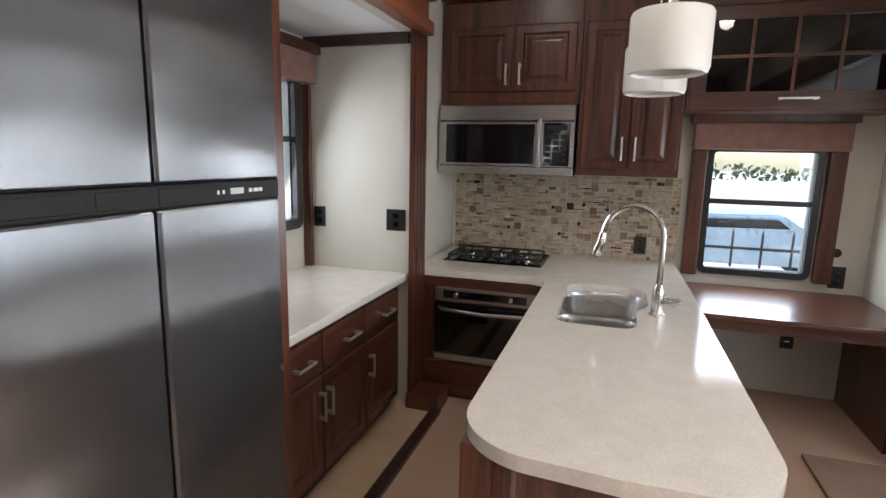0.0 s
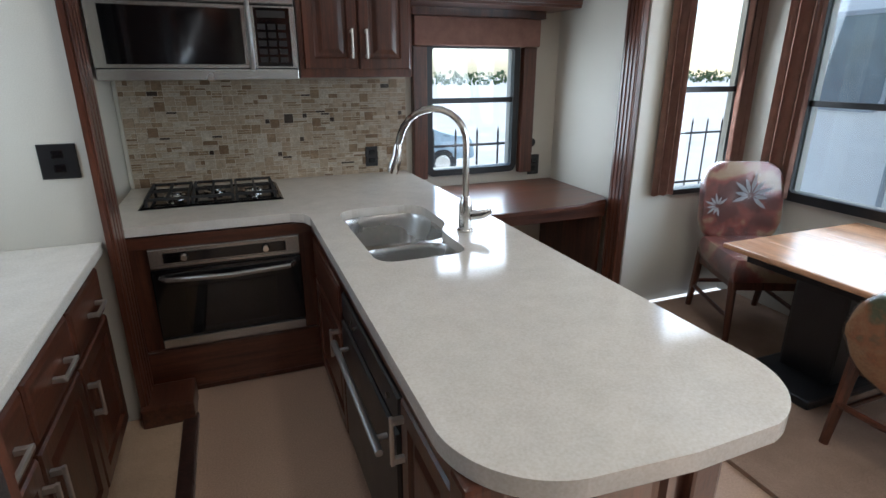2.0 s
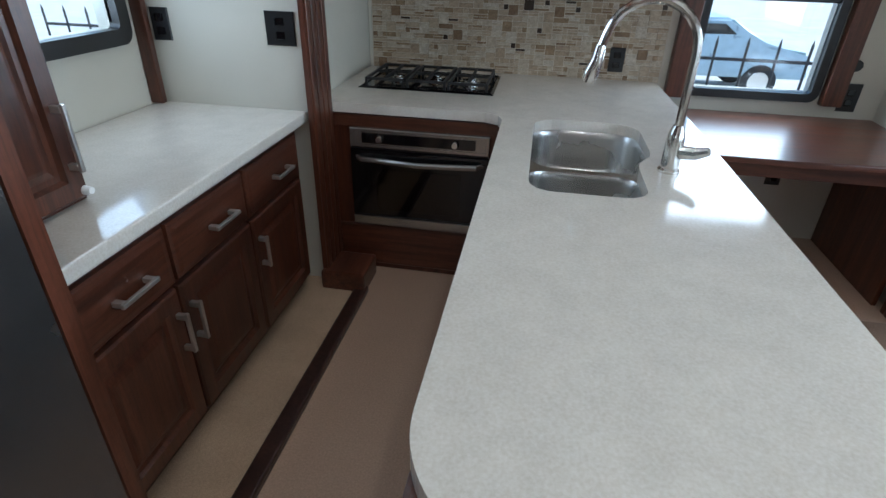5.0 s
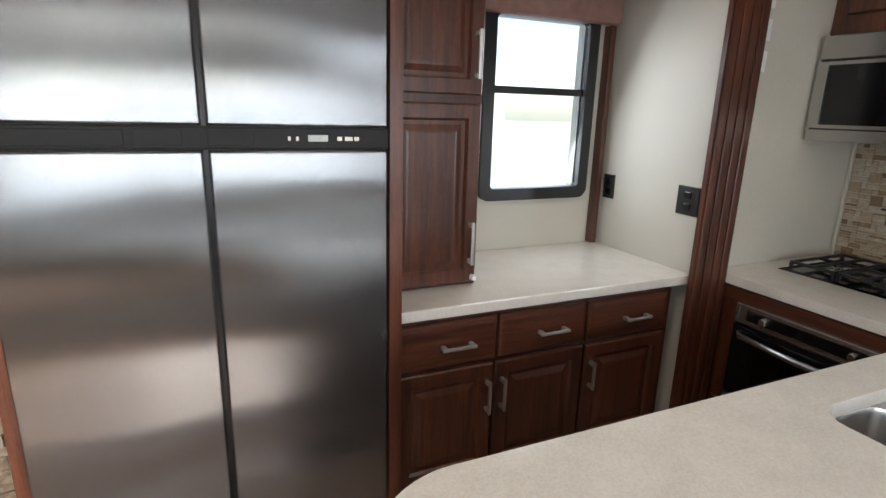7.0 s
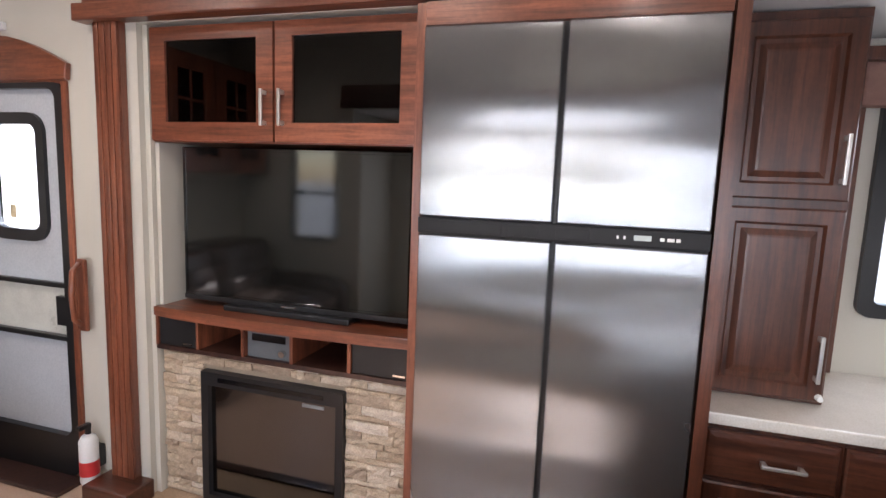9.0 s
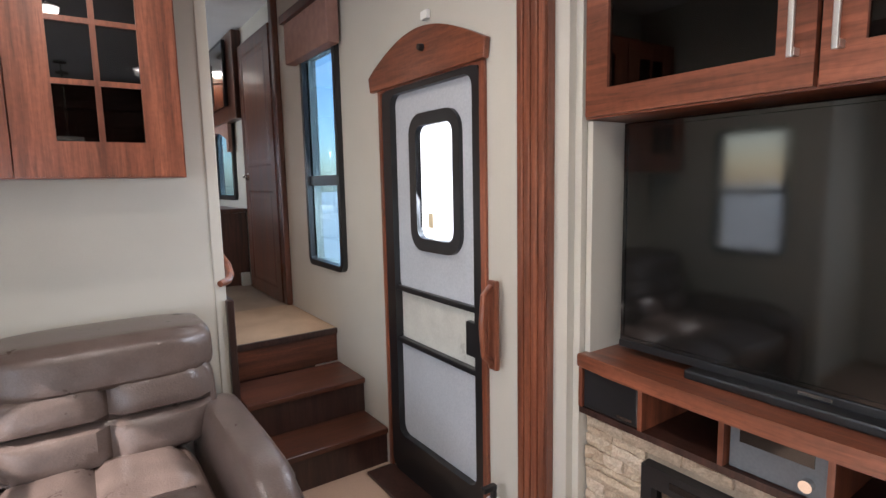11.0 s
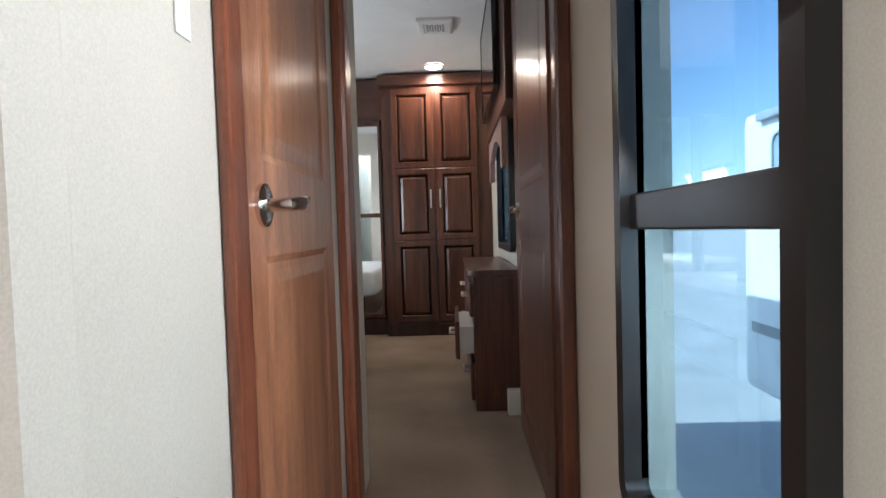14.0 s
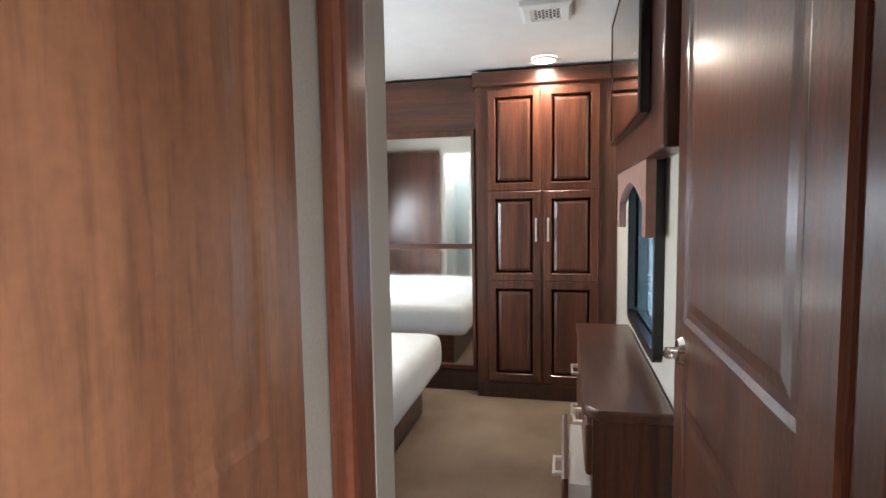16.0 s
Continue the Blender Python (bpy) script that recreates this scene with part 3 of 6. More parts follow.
part("rim", cut_slab(rounded(0.02, 0.485, 2.125, 2.935, 0.10, 5), [SINK_A, SINK_B], 0.752, 0.7585, 0), BOWL, sink, "steel rim and divider between the bowls")
FX, FY = 0.468, 2.40
faucet = thing("kitchen_faucet", (FX, FY, 0.80), "tall satin nickel gooseneck faucet with pull-down spray", "faucet")
part("base", lathe(FX, FY, ((0.032, 0.801), (0.032, 0.808), (0.026, 0.815), (0.026, 0.90), (0.021, 0.925), (0.015, 0.94))), CHROME, faucet, "", True)
neck = [(FX, FY, 0.92), (FX, FY, 1.14)] + [(FX - 0.12 + 0.12 * math.cos(a), FY + 0.012 * k, 1.14 + 0.125 * math.sin(a)) for k, a in enumerate(math.pi * q / 12 for q in range(1, 12))] + [(FX - 0.248, FY + 0.14, 1.125)]
neck = [(x, FY + (FX - x) * 0.25, z) for x, y, z in neck]
part("neck", tube(neck, 0.0125), CHROME, faucet, "", True)
part("spray_head", tube([(FX - 0.246, FY + 0.062, 1.14), (FX - 0.25, FY + 0.062, 1.10), (FX - 0.262, FY + 0.065, 1.06), (FX - 0.268, FY + 0.066, 1.035)], [0.014, 0.018, 0.023, 0.02], sides=14), CHROME, faucet, "flared pull-down spray head", True)
part("lever", tube([(FX + 0.02, FY - 0.01, 0.865), (FX + 0.055, FY - 0.03, 0.87), (FX + 0.085, FY - 0.05, 0.885)], [0.02, 0.018, 0.011]), CHROME, faucet, "single side lever", True)

cook = thing("gas_cooktop", (-0.46, 3.44, 0.795), "black three-burner gas cooktop set into the worktop", "cooktop")
part("tray", rings(flat(0.796), -0.765, -0.135, 3.22, 3.66, ((0, 0), (0, 0.006), (0.012, 0.012), (0.02, 0.006))), BLACKGLASS, cook)
for bx, by in ((-0.63, 3.45), (-0.45, 3.49), (-0.27, 3.45)):
    part("burner", lathe(bx, by, ((0.05, 0.802), (0.05, 0.814), (0.035, 0.818), (0.035, 0.826), (0.0, 0.828)), sides=20, close=False), CHROME, cook, "round burner cap", True)
bm = bmesh.new()
for k in range(3):
    u = -0.74 + k * 0.195
    for yy in (3.26, 3.62):
        fbox(flat(0), u, u + 0.185, yy - 0.005, yy + 0.005, 0.83, 0.842, 0, bm)
    for uu in (u + 0.005, u + 0.0925, u + 0.18):
        fbox(flat(0), uu - 0.005, uu + 0.005, 3.26, 3.62, 0.83, 0.842, 0, bm)
    for uu in (u + 0.005, u + 0.18):
        for yy in (3.26, 3.62):
            fbox(flat(0), uu - 0.006, uu + 0.006, yy - 0.006, yy + 0.006, 0.80, 0.835, 0, bm)
    fbox(flat(0), u, u + 0.185, 3.44, 3.45, 0.83, 0.842, 0, bm)
part("grate", bm, IRON, cook, "cast iron pan grates")

OV = rear(2.955)
base = thing("oven_cabinet", (-0.43, 3.3, 0.0), "dark cherry base cabinet round the wall oven", "cabinet")
part("body", box(-0.86, -0.0, 2.957, 3.75, 0.002, 0.752), CHERRY, base)
part("rail", fbox(OV, -0.855, -0.03, 0.70, 0.752, 0, 0.018, 0.003), CHERRY_X, base)
part("kick_panel", rings(OV, -0.79, -0.04, 0.03, 0.235, ((0, 0), (0, 0.01), (0.006, 0.014), (0.02, 0.014))), CHERRY_X, base)
oven = thing("wall_oven", (-0.42, 2.95, 0.25), "small stainless steel and black glass oven", "oven")
O2 = rear(2.945)
part("body", fbox(O2, -0.715, -0.115, 0.245, 0.695, -0.3, 0.012), BLACK, oven)
cp = part("control_panel", rings(O2, -0.715, -0.11, 0.615, 0.70, ((0, 0), (0, 0.02), (0.004, 0.026), (0.016, 0.026), (0.017, 0.022), (0.03, 0.022))), STEEL_X, oven, "brushed steel control panel")
part("display_strip", fbox(O2, -0.66, -0.17, 0.638, 0.68, 0.022, 0.027), BLACKGLASS, cp)
for k in (-0.58, -0.255):
    part("knob", tube([O2(k, 0.66, 0.026), O2(k, 0.66, 0.045), O2(k, 0.66, 0.05)], [0.017, 0.015, 0.012], sides=16), CHROME, cp, "", True)
od = part("oven_door", rings(O2, -0.715, -0.11, 0.30, 0.605, ((0, 0), (0, 0.02), (0.004, 0.025), (0.05, 0.025))), BLACKGLASS, oven, "black glass oven door")
part("door_window", fbox(O2, -0.60, -0.225, 0.33, 0.525, 0.0255, 0.0275), SMOKED, od)
part("handle", tube([O2(-0.68, 0.575, 0.025), O2(-0.66, 0.572, 0.05), O2(-0.41, 0.565, 0.058), O2(-0.16, 0.572, 0.05), O2(-0.14, 0.575, 0.025)], 0.012), STEEL_X, od, "bowed steel bar handle", True)
part("lower_strip", fbox(O2, -0.715, -0.11, 0.25, 0.292, 0, 0.025, 0.004), STEEL_X, oven, "brushed steel lower strip")

# peninsula cabinets, facing the aisle at x = -0.02
PE = right(-0.035)
isl = thing("peninsula_cabinet", (0.25, 2.1, 0), "dark cherry peninsula cabinet under the quartz worktop", "cabinet")
bm = box(-0.033, 0.0, 1.225, 2.955, 0.05, 0.759)
box(0.48, 0.50, 1.225, 3.75, 0.05, 0.754, bm=bm)
box(0.0, 0.48, 1.227, 1.245, 0.05, 0.754, bm=bm)
box(0.0, 0.48, 1.245, 2.955, 0.05, 0.07, bm=bm)
part("body", bm, CHERRY, isl)
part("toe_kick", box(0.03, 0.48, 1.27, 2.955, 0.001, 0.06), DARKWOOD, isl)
part("top_rail", fbox(PE, 1.23, 2.93, 0.70, 0.754, 0, 0.016, 0.003), CHERRY_H, isl)
door_leaf(PE, 1.27, 1.575, 0.07, 0.695, isl, CHERRY, [(1.55, 0.60, 0.13, True)])
part("false_drawer", rings(PE, 2.30, 2.90, 0.52, 0.69, FLATDOOR), CHERRY_H, isl)
door_leaf(PE, 2.30, 2.90, 0.07, 0.505, isl, CHERRY, [(2.36, 0.44, 0.11, True)])
part("corner_stile", box(-0.062, 0.02, 1.195, 1.265, 0.002, 0.758, 0.01), CHERRY, isl)
part("corner_stile", box(0.44, 0.52, 1.195, 1.265, 0.002, 0.758, 0.01), CHERRY, isl)
EN = rear(1.226)
part("end_panel", rings(EN, 0.02, 0.44, 0.03, 0.752, ((0, 0), (0, 0.012), (0.03, 0.018), (0.05, 0.018), (0.06, 0.006), (0.075, 0.003), (0.09, 0.003))), GLOSSY, isl, "framed panel at the end of the peninsula")
dw = thing("dishwasher_drawer", (0.1, 2.02, 0.07), "black drawer dishwasher with long steel bar handle", "dishwasher")
DW = right(-0.03)
part("front_panel", rings(DW, 1.60, 2.27, 0.10, 0.575, ((0, -0.03), (0, 0.02), (0.006, 0.028), (0.03, 0.028))), BLACK, dw)
cpn = part("control_strip", rings(DW, 1.60, 2.27, 0.585, 0.675, ((0, -0.03), (0, 0.016), (0.006, 0.022), (0.02, 0.022))), BLACK, dw)
for u in (1.68, 2.06, 2.11):
    part("button", tube([DW(u, 0.635, 0.021), DW(u, 0.635, 0.03)], 0.008), CHROME, cpn)
bm = tube([DW(1.63, 0.51, 0.065), DW(2.23, 0.51, 0.065)], 0.011)
for u in (1.69, 2.17):
    tube([DW(u, 0.51, 0.025), DW(u, 0.51, 0.065)], 0.008, bm)
part("handle", bm, STEEL, dw, "long steel bar handle", True)

# uppers
UP = rear(3.42)


def upper(name, u0, u1, v0, v1, F, depth, label):
    c = thing(name, F((u0 + u1) / 2, v0, -depth), label, "cabinet", "wall cabinets")
    part("body", fbox(F, u0, u1, v0, v1, -depth + 0.003, 0), CHERRY, c)
    return c


u1 = upper("wall_cabinet", -0.86, 0.012, 1.785, 2.40, UP, 0.33, "cherry wall cabinet with two raised-panel doors over the microwave")
door_leaf(UP, -0.80, -0.40, 1.86, 2.25, u1, CHERRY, [(-0.435, 1.96, 0.13, True)])
door_leaf(UP, -0.385, -0.015, 1.86, 2.25, u1, CHERRY, [(-0.35, 1.96, 0.13, True)])
u2 = upper("wall_cabinet", 0.018, 0.60, 1.36, 2.40, UP, 0.33, "tall cherry wall cabinet with two doors over the sink")
door_leaf(UP, 0.04, 0.308, 1.40, 2.25, u2, CHERRY, [(0.275, 1.52, 0.14, True)])
door_leaf(UP, 0.316, 0.585, 1.40, 2.25, u2, CHERRY, [(0.35, 1.52, 0.14, True)])
u3 = thing("glass_wall_cabinet", (1.12, 3.6, 1.73), "cherry wall cabinet with a dark glass flip-up door over the window", "cabinet", "wall cabinets")
for nm, b in (("top_panel", (0.606, 1.64, 3.42, 3.755, 2.30, 2.40)), ("bottom_panel", (0.606, 1.64, 3.42, 3.755, 1.735, 1.76)), ("side_panel", (0.606, 0.626, 3.42, 3.755, 1.76, 2.30)), ("side_panel", (1.62, 1.64, 3.42, 3.755, 1.76, 2.30)), ("back_panel", (0.626, 1.62, 3.735, 3.755, 1.76, 2.30))):
    part(nm, box(*b), CHERRY_X, u3)
gd = part("glass_door", rounded_frame(UP, [(0.62, 1.75), (1.63, 1.75), (1.63, 2.29), (0.62, 2.29)], [(0.70, 1.84), (1.55, 1.84), (1.55, 2.22), (0.70, 2.22)], 0.001, 0.022), CHERRY_X, u3)
part("pane", fbox(UP, 0.69, 1.56, 1.83, 2.23, 0.004, 0.008), SMOKED, gd, "dark smoked pane")
bm = fbox(UP, 0.70, 1.55, 2.02, 2.036, 0.009, 0.018)
for u in (0.91, 1.12, 1.33):
    fbox(UP, u - 0.008, u + 0.008, 1.84, 2.22, 0.009, 0.0185, 0, bm)
part("muntin", bm, CHERRY_X, gd)
pull(shifted(UP, 0.02), 1.15, 1.80, 0.19, gd)
solo("trim_upper_crown", fbox(UP, -0.86, 1.71, 2.405, 2.50, -0.33, 0.05, 0.015), CHERRY_X, "cherry crown moulding above the wall cabinets", "trim", "structure")
solo("trim_upper_soffit", fbox(UP, -0.86, 1.71, 2.503, 2.715, -0.33, 0.0), CHERRY_X, "cherry soffit panel up to the ceiling", "trim", "structure")

mw = thing("microwave_oven", (-0.42, 3.55, 1.353), "stainless steel over-the-range microwave with black glass door", "microwave")
M3 = rear(3.375)
part("body", box(-0.848, 0.0, 3.376, 3.752, 1.355, 1.775), BLACK, mw)
part("vent_strip", rings(M3, -0.848, 0.003, 1.68, 1.778, ((0, 0), (0, 0.012), (0.006, 0.02), (0.02, 0.02))), STEEL_X, mw, "brushed steel vent strip")
part("lower_strip", fbox(M3, -0.848, 0.003, 1.352, 1.40, 0, 0.02, 0.004), STEEL_X, mw)
md = part("microwave_door", rounded_frame(M3, [(-0.848, 1.405), (-0.20, 1.405), (-0.20, 1.675), (-0.848, 1.675)], [(-0.80, 1.42), (-0.235, 1.42), (-0.235, 1.66), (-0.80, 1.66)], 0.0, 0.022), STEEL_X, mw)
part("door_glass", fbox(M3, -0.801, -0.234, 1.419, 1.661, 0.004, 0.016), BLACKGLASS, md, "black glass window")
part("handle", tube([M3(-0.205, 1.40, 0.02), M3(-0.205, 1.43, 0.045), M3(-0.205, 1.54, 0.055), M3(-0.205, 1.65, 0.045), M3(-0.205, 1.69, 0.02)], 0.011), STEEL, md, "bowed steel handle", True)
kp = part("keypad", fbox(M3, -0.185, -0.02, 1.41, 1.672, 0, 0.017, 0.003), BLACKGLASS, mw, "black keypad panel")
for r in range(5):
    for c in range(3):
        part("key", fbox(M3, -0.168 + c * 0.046, -0.133 + c * 0.046, 1.43 + r * 0.036, 1.454 + r * 0.036, 0.0165, 0.0185), BLACK, kp)
part("clock_display", fbox(M3, -0.165, -0.04, 1.625, 1.655, 0.0165, 0.0182), BLACK, kp)
part("keypad_frame", rounded_frame(M3, [(-0.195, 1.405), (0.003, 1.405), (0.003, 1.675), (-0.195, 1.675)], [(-0.18, 1.412), (-0.022, 1.412), (-0.022, 1.668), (-0.18, 1.668)], 0.0, 0.021), STEEL_X, mw)

# pendants over the peninsula
for px, py, pz in ((0.408, 2.15, 1.763), (0.397, 2.75, 1.76)):
    p = thing("pendant_lamp", (px, py, pz), "white frosted glass drum pendant lamp", "pendant lamp", "pendants over the peninsula")
    part("shade", lathe(px, py, ((0.122, pz + 0.012), (0.126, pz), (0.133, pz + 0.004), (0.139, pz + 0.02), (0.139, pz + 0.20), (0.134, pz + 0.21), (0.02, pz + 0.212)), close=False), SHADE, p, "frosted drum shade", True)
    part("cap", lathe(px, py, ((0.03, pz + 0.21), (0.03, pz + 0.225), (0.018, pz + 0.245), (0.012, pz + 0.27))), CHROME, p, "", True)
    part("rod", tube([(px, py, pz + 0.26), (px, py, 2.70)], 0.005), CHROME, p)
    part("canopy", lathe(px, py, ((0.06, 2.719), (0.06, 2.70), (0.02, 2.69))), CHROME, p, "", True)

# desk
desk = thing("desk", (1.2, 3.4, 0), "dark cherry built-in desk below the window", "desk")
part("desktop", prism([(0.672, 3.754), (0.672, 2.99), (1.10, 2.985), (1.45, 3.0), (1.66, 3.06), (1.70, 3.12), (1.712, 3.754)], 0.655, 0.68, 0.006), CHERRY_X, desk)
part("apron", box(0.72, 1.66, 3.06, 3.08, 0.58, 0.655), CHERRY_X, desk)
part("side_panel", box(1.655, 1.675, 3.10, 3.75, 0.002, 0.655), CHERRY, desk)
part("side_panel", box(0.715, 0.735, 3.08, 3.75, 0.002, 0.655), CHERRY, desk)
outlet(BACK, 1.575, 0.78, 0.085, 0.135)
o = thing("cable_port", BACK(1.555, 0.90, 0), "round black cable port in the wall", "socket")
part("ring", tube([BACK(1.555, 0.93, 0), BACK(1.555, 0.93, 0.006), BACK(1.555, 0.93, 0.008)], [0.027, 0.027, 0.02], sides=20), BLACK, o)
outlet(BACK, 1.36, 0.36)
outlet(rear(YR - 0.012), 0.44, 0.90)


# window D surround
def lambrequin(name, F, u0, u1, v0, v1, drop, sw, label, n=0.09, sides=True, fabric=None):
    w = thing(name, F((u0 + u1) / 2, v0, 0), label, "window valance")
    part("headboard", fbox(F, u0 - 0.02, u1 + 0.02, v1, v1 + 0.05, 0.002, n + 0.02, 0.006), CHERRY, w)
    bm = fbox(F, u0, u1, v1 - drop, v1, 0.02, n, 0.01)
    part("fabric_front", bm, fabric or FABRIC, w, "padded brown fabric valance")
    if sides:
        for a, b in ((u0, u0 + sw), (u1 - sw, u1)):
            part("side_board", fbox(F, a, b, v0, v1 - drop - 0.001, 0.002, n * 0.6, 0.006), CHERRY, w)
    return w


lambrequin("window_valance", BACK, 0.70, 1.53, 0.74, 1.69, 0.16, 0.09, "brown fabric valance with wooden side boards over the desk window")
lambrequin("window_valance", left(-1.47), 1.98, 2.75, 0.80, 2.0, 0.16, 0.03, "brown fabric valance with thin side boards over the counter window")
lambrequin("window_valance", LW, -3.02, -2.36, 2.10, 2.42, 0.24, 0.05, "brown fabric valance over the hallway window", sides=False)
lambrequin("window_valance", rear(3.0), 1.88, 2.55, 0.70, 2.02, 0.17, 0.08, "brown fabric valance at the dining end window", sides=False)
lambrequin("window_valance", right(2.6), 0.62, 2.75, 0.70, 2.02, 0.17, 0.08, "brown fabric valance over the dining window", sides=False)


def drape(F, u0, u1, v0, v1, n0=0.03):
    bm = bmesh.new()
    k = 24
    cols = []
    for i in range(k + 1):
        u = u0 + (u1 - u0) * i / k
        n = n0 + 0.022 * math.sin(i * 1.9) + 0.01 * math.sin(i * 0.7)
        cols.append([bm.verts.new(F(u, v, n + d)) for v, d in ((v0, 0.006), (v0 + (v1 - v0) * 0.5, 0), (v1, -0.004))])
    for i in range(k):
        for j in range(2):
            bm.faces.new((cols[i][j], cols[i + 1][j], cols[i + 1][j + 1], cols[i][j + 1]))
    bmesh.ops.solidify(bm, geom=bm.faces[:], thickness=0.004)
    return solo("drape", bm, DRAPE, "pleated reddish-brown fabric drape beside the window", "drape", smooth=True)


drape(rear(3.0), 1.90, 2.05, 0.70, 1.85)
drape(rear(3.0), 2.44, 2.57, 0.70, 1.85)
drape(right(2.6), 2.62, 2.82, 0.70, 1.85)

# ---- slide-out: counter, pantry, fridge, television unit ----
CF = left(-0.858)
side_top = solo("side_worktop", box(-1.466, -0.828, 1.452, 2.777, 0.757, 0.797, 0.006), QUARTZ, "cream quartz worktop in the slide-out beside the fridge", "worktop")
cab = thing("base_cabinet", (-1.1, 2.05, 0.02), "dark cherry base cabinet with three drawers and three doors", "cabinet")
part("body", box(-1.46, -0.859, 1.455, 2.70, 0.10, 0.756), CHERRY, cab)
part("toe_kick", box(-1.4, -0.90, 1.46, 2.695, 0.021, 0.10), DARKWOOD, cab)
for a, b in ((1.475, 1.853), (1.868, 2.248), (2.263, 2.665)):
    d = part("drawer", rings(CF, a, b, 0.572, 0.735, ((0, 0), (0, 0.014), (0.006, 0.02), (0.022, 0.022), (0.03, 0.022))), CHERRY_H, cab)
    pull(shifted(CF, 0.022), (a + b) / 2 + 0.03, 0.648, 0.13, d)
door_leaf(CF, 1.475, 1.847, 0.11, 0.555, cab, CHERRY, [(1.822, 0.43, 0.13, True)])
door_leaf(CF, 1.858, 2.25, 0.11, 0.555, cab, CHERRY, [(1.884, 0.43, 0.13, True)])
door_leaf(CF, 2.262, 2.665, 0.11, 0.555, cab, CHERRY, [(2.29, 0.43, 0.12, True)])
outlet(rear(2.78), -0.905, 1.097, 0.115, 0.12)
outlet(rear(2.78), -1.392, 1.093)

pan = thing("pantry_cabinet", (-1.2, 1.65, 0.798), "dark cherry pantry cabinet standing on the side worktop", "cabinet")
PF = left(-1.03)
part("body", box(-1.46, -1.031, 1.455, 1.852, 0.799, 2.09), CHERRY, pan)
door_leaf(PF, 1.474, 1.845, 0.812, 1.46, pan, CHERRY, [(1.815, 0.965, 0.16, True)])
door_leaf(PF, 1.474, 1.845, 1.488, 2.06, pan, CHERRY, [(1.815, 1.62, 0.16, True)])
part("latch_button", tube([(-1.01, 1.832, 0.83), (-0.99, 1.832, 0.83)], [0.012, 0.009], sides=12), WHITE, pan, "small white latch button")

sur = thing("fridge_surround", (-1.1, 0.95, 0.02), "cherry wood panels framing the fridge", "cabinet")
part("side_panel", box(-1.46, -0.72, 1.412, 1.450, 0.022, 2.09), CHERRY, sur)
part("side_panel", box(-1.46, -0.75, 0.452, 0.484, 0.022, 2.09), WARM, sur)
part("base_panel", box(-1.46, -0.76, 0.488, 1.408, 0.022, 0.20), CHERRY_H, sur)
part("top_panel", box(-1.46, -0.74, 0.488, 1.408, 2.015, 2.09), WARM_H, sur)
fr = thing("refrigerator", (-1.0, 0.945, 0.205), "large four-door stainless steel refrigerator with black centre band", "refrigerator")
part("body", box(-1.45, -0.745, 0.49, 1.405, 0.205, 2.01), BLACK, fr)
FR = left(-0.74)


def curved_leaf(u0, u1, v0, v1, mid=0.036):
    """A slightly bowed steel door leaf."""
    bm = bmesh.new()
    cols = []
    steps_ = (0.0, 0.012, 0.02, 0.1, 0.2, 0.3, 0.4, 0.5, 0.6, 0.7, 0.8, 0.9, 0.98, 0.988, 1.0)
    for s in steps_:
        n = mid - 0.006 * (2 * s - 1) ** 2 - (0.008 if s in (0.0, 1.0) else 0.0)
        cols.append([bm.verts.new(FR(u0 + (u1 - u0) * s, v, nn)) for v, nn in ((v0, n - 0.006), (v0 + 0.006, n), (v0 + 0.012, n), (v1 - 0.012, n), (v1 - 0.006, n), (v1, n - 0.006))])
    for i in range(len(cols) - 1):
        for j in range(5):
            bm.faces.new((cols[i][j], cols[i + 1][j], cols[i + 1][j + 1], cols[i][j + 1]))
    bmesh.ops.solidify(bm, geom=bm.faces[:], thickness=0.02)
    return bm


for a, b in ((0.492, 0.942), (0.954, 1.403)):
    part("fridge_door", curved_leaf(a, b, 0.21, 1.325), SHEET, fr, "tall brushed steel door", True)
    part("freezer_door", curved_leaf(a, b, 1.385, 2.005), SHEET, fr, "brushed steel freezer door", True)
band = part("centre_band", fbox(FR, 0.49, 1.405, 1.328, 1.382, 0, 0.03, 0.004), SATIN, fr, "black plastic control band")
for u0_, u1_ in ((0.50, 0.78), (0.80, 0.90), (0.955, 1.06)):
    part("grip_recess", fbox(FR, u0_, u1_, 1.336, 1.374, 0.029, 0.032, 0.002), SATIN, band)
part("display", fbox(FR, 1.19, 1.24, 1.348, 1.364, 0.029, 0.033), mat("lcd", (0.45, 0.5, 0.48), 0.3), band, "small grey display")
for k, w in ((1.14, 0.006), (1.16, 0.006), (1.265, 0.012), (1.285, 0.02), (1.31, 0.012)):
    part("legend", fbox(FR, k, k + w, 1.350, 1.360, 0.029, 0.0325), WHITE, band)

tvu = thing("television_unit", (-1.1, -0.15, 0.02), "warm cherry entertainment cabinet with stone-faced fireplace base", "cabinet")
TV = left(-0.85)
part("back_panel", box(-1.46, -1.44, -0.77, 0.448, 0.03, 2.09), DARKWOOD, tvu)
part("side_panel", box(-1.44, -0.86, -0.77, -0.75, 0.90, 1.62), WALL, tvu, "cream side panel")
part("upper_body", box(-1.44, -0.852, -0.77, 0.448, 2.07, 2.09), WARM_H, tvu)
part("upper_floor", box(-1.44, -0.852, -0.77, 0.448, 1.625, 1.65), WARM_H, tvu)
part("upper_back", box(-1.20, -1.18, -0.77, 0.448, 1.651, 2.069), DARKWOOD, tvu)
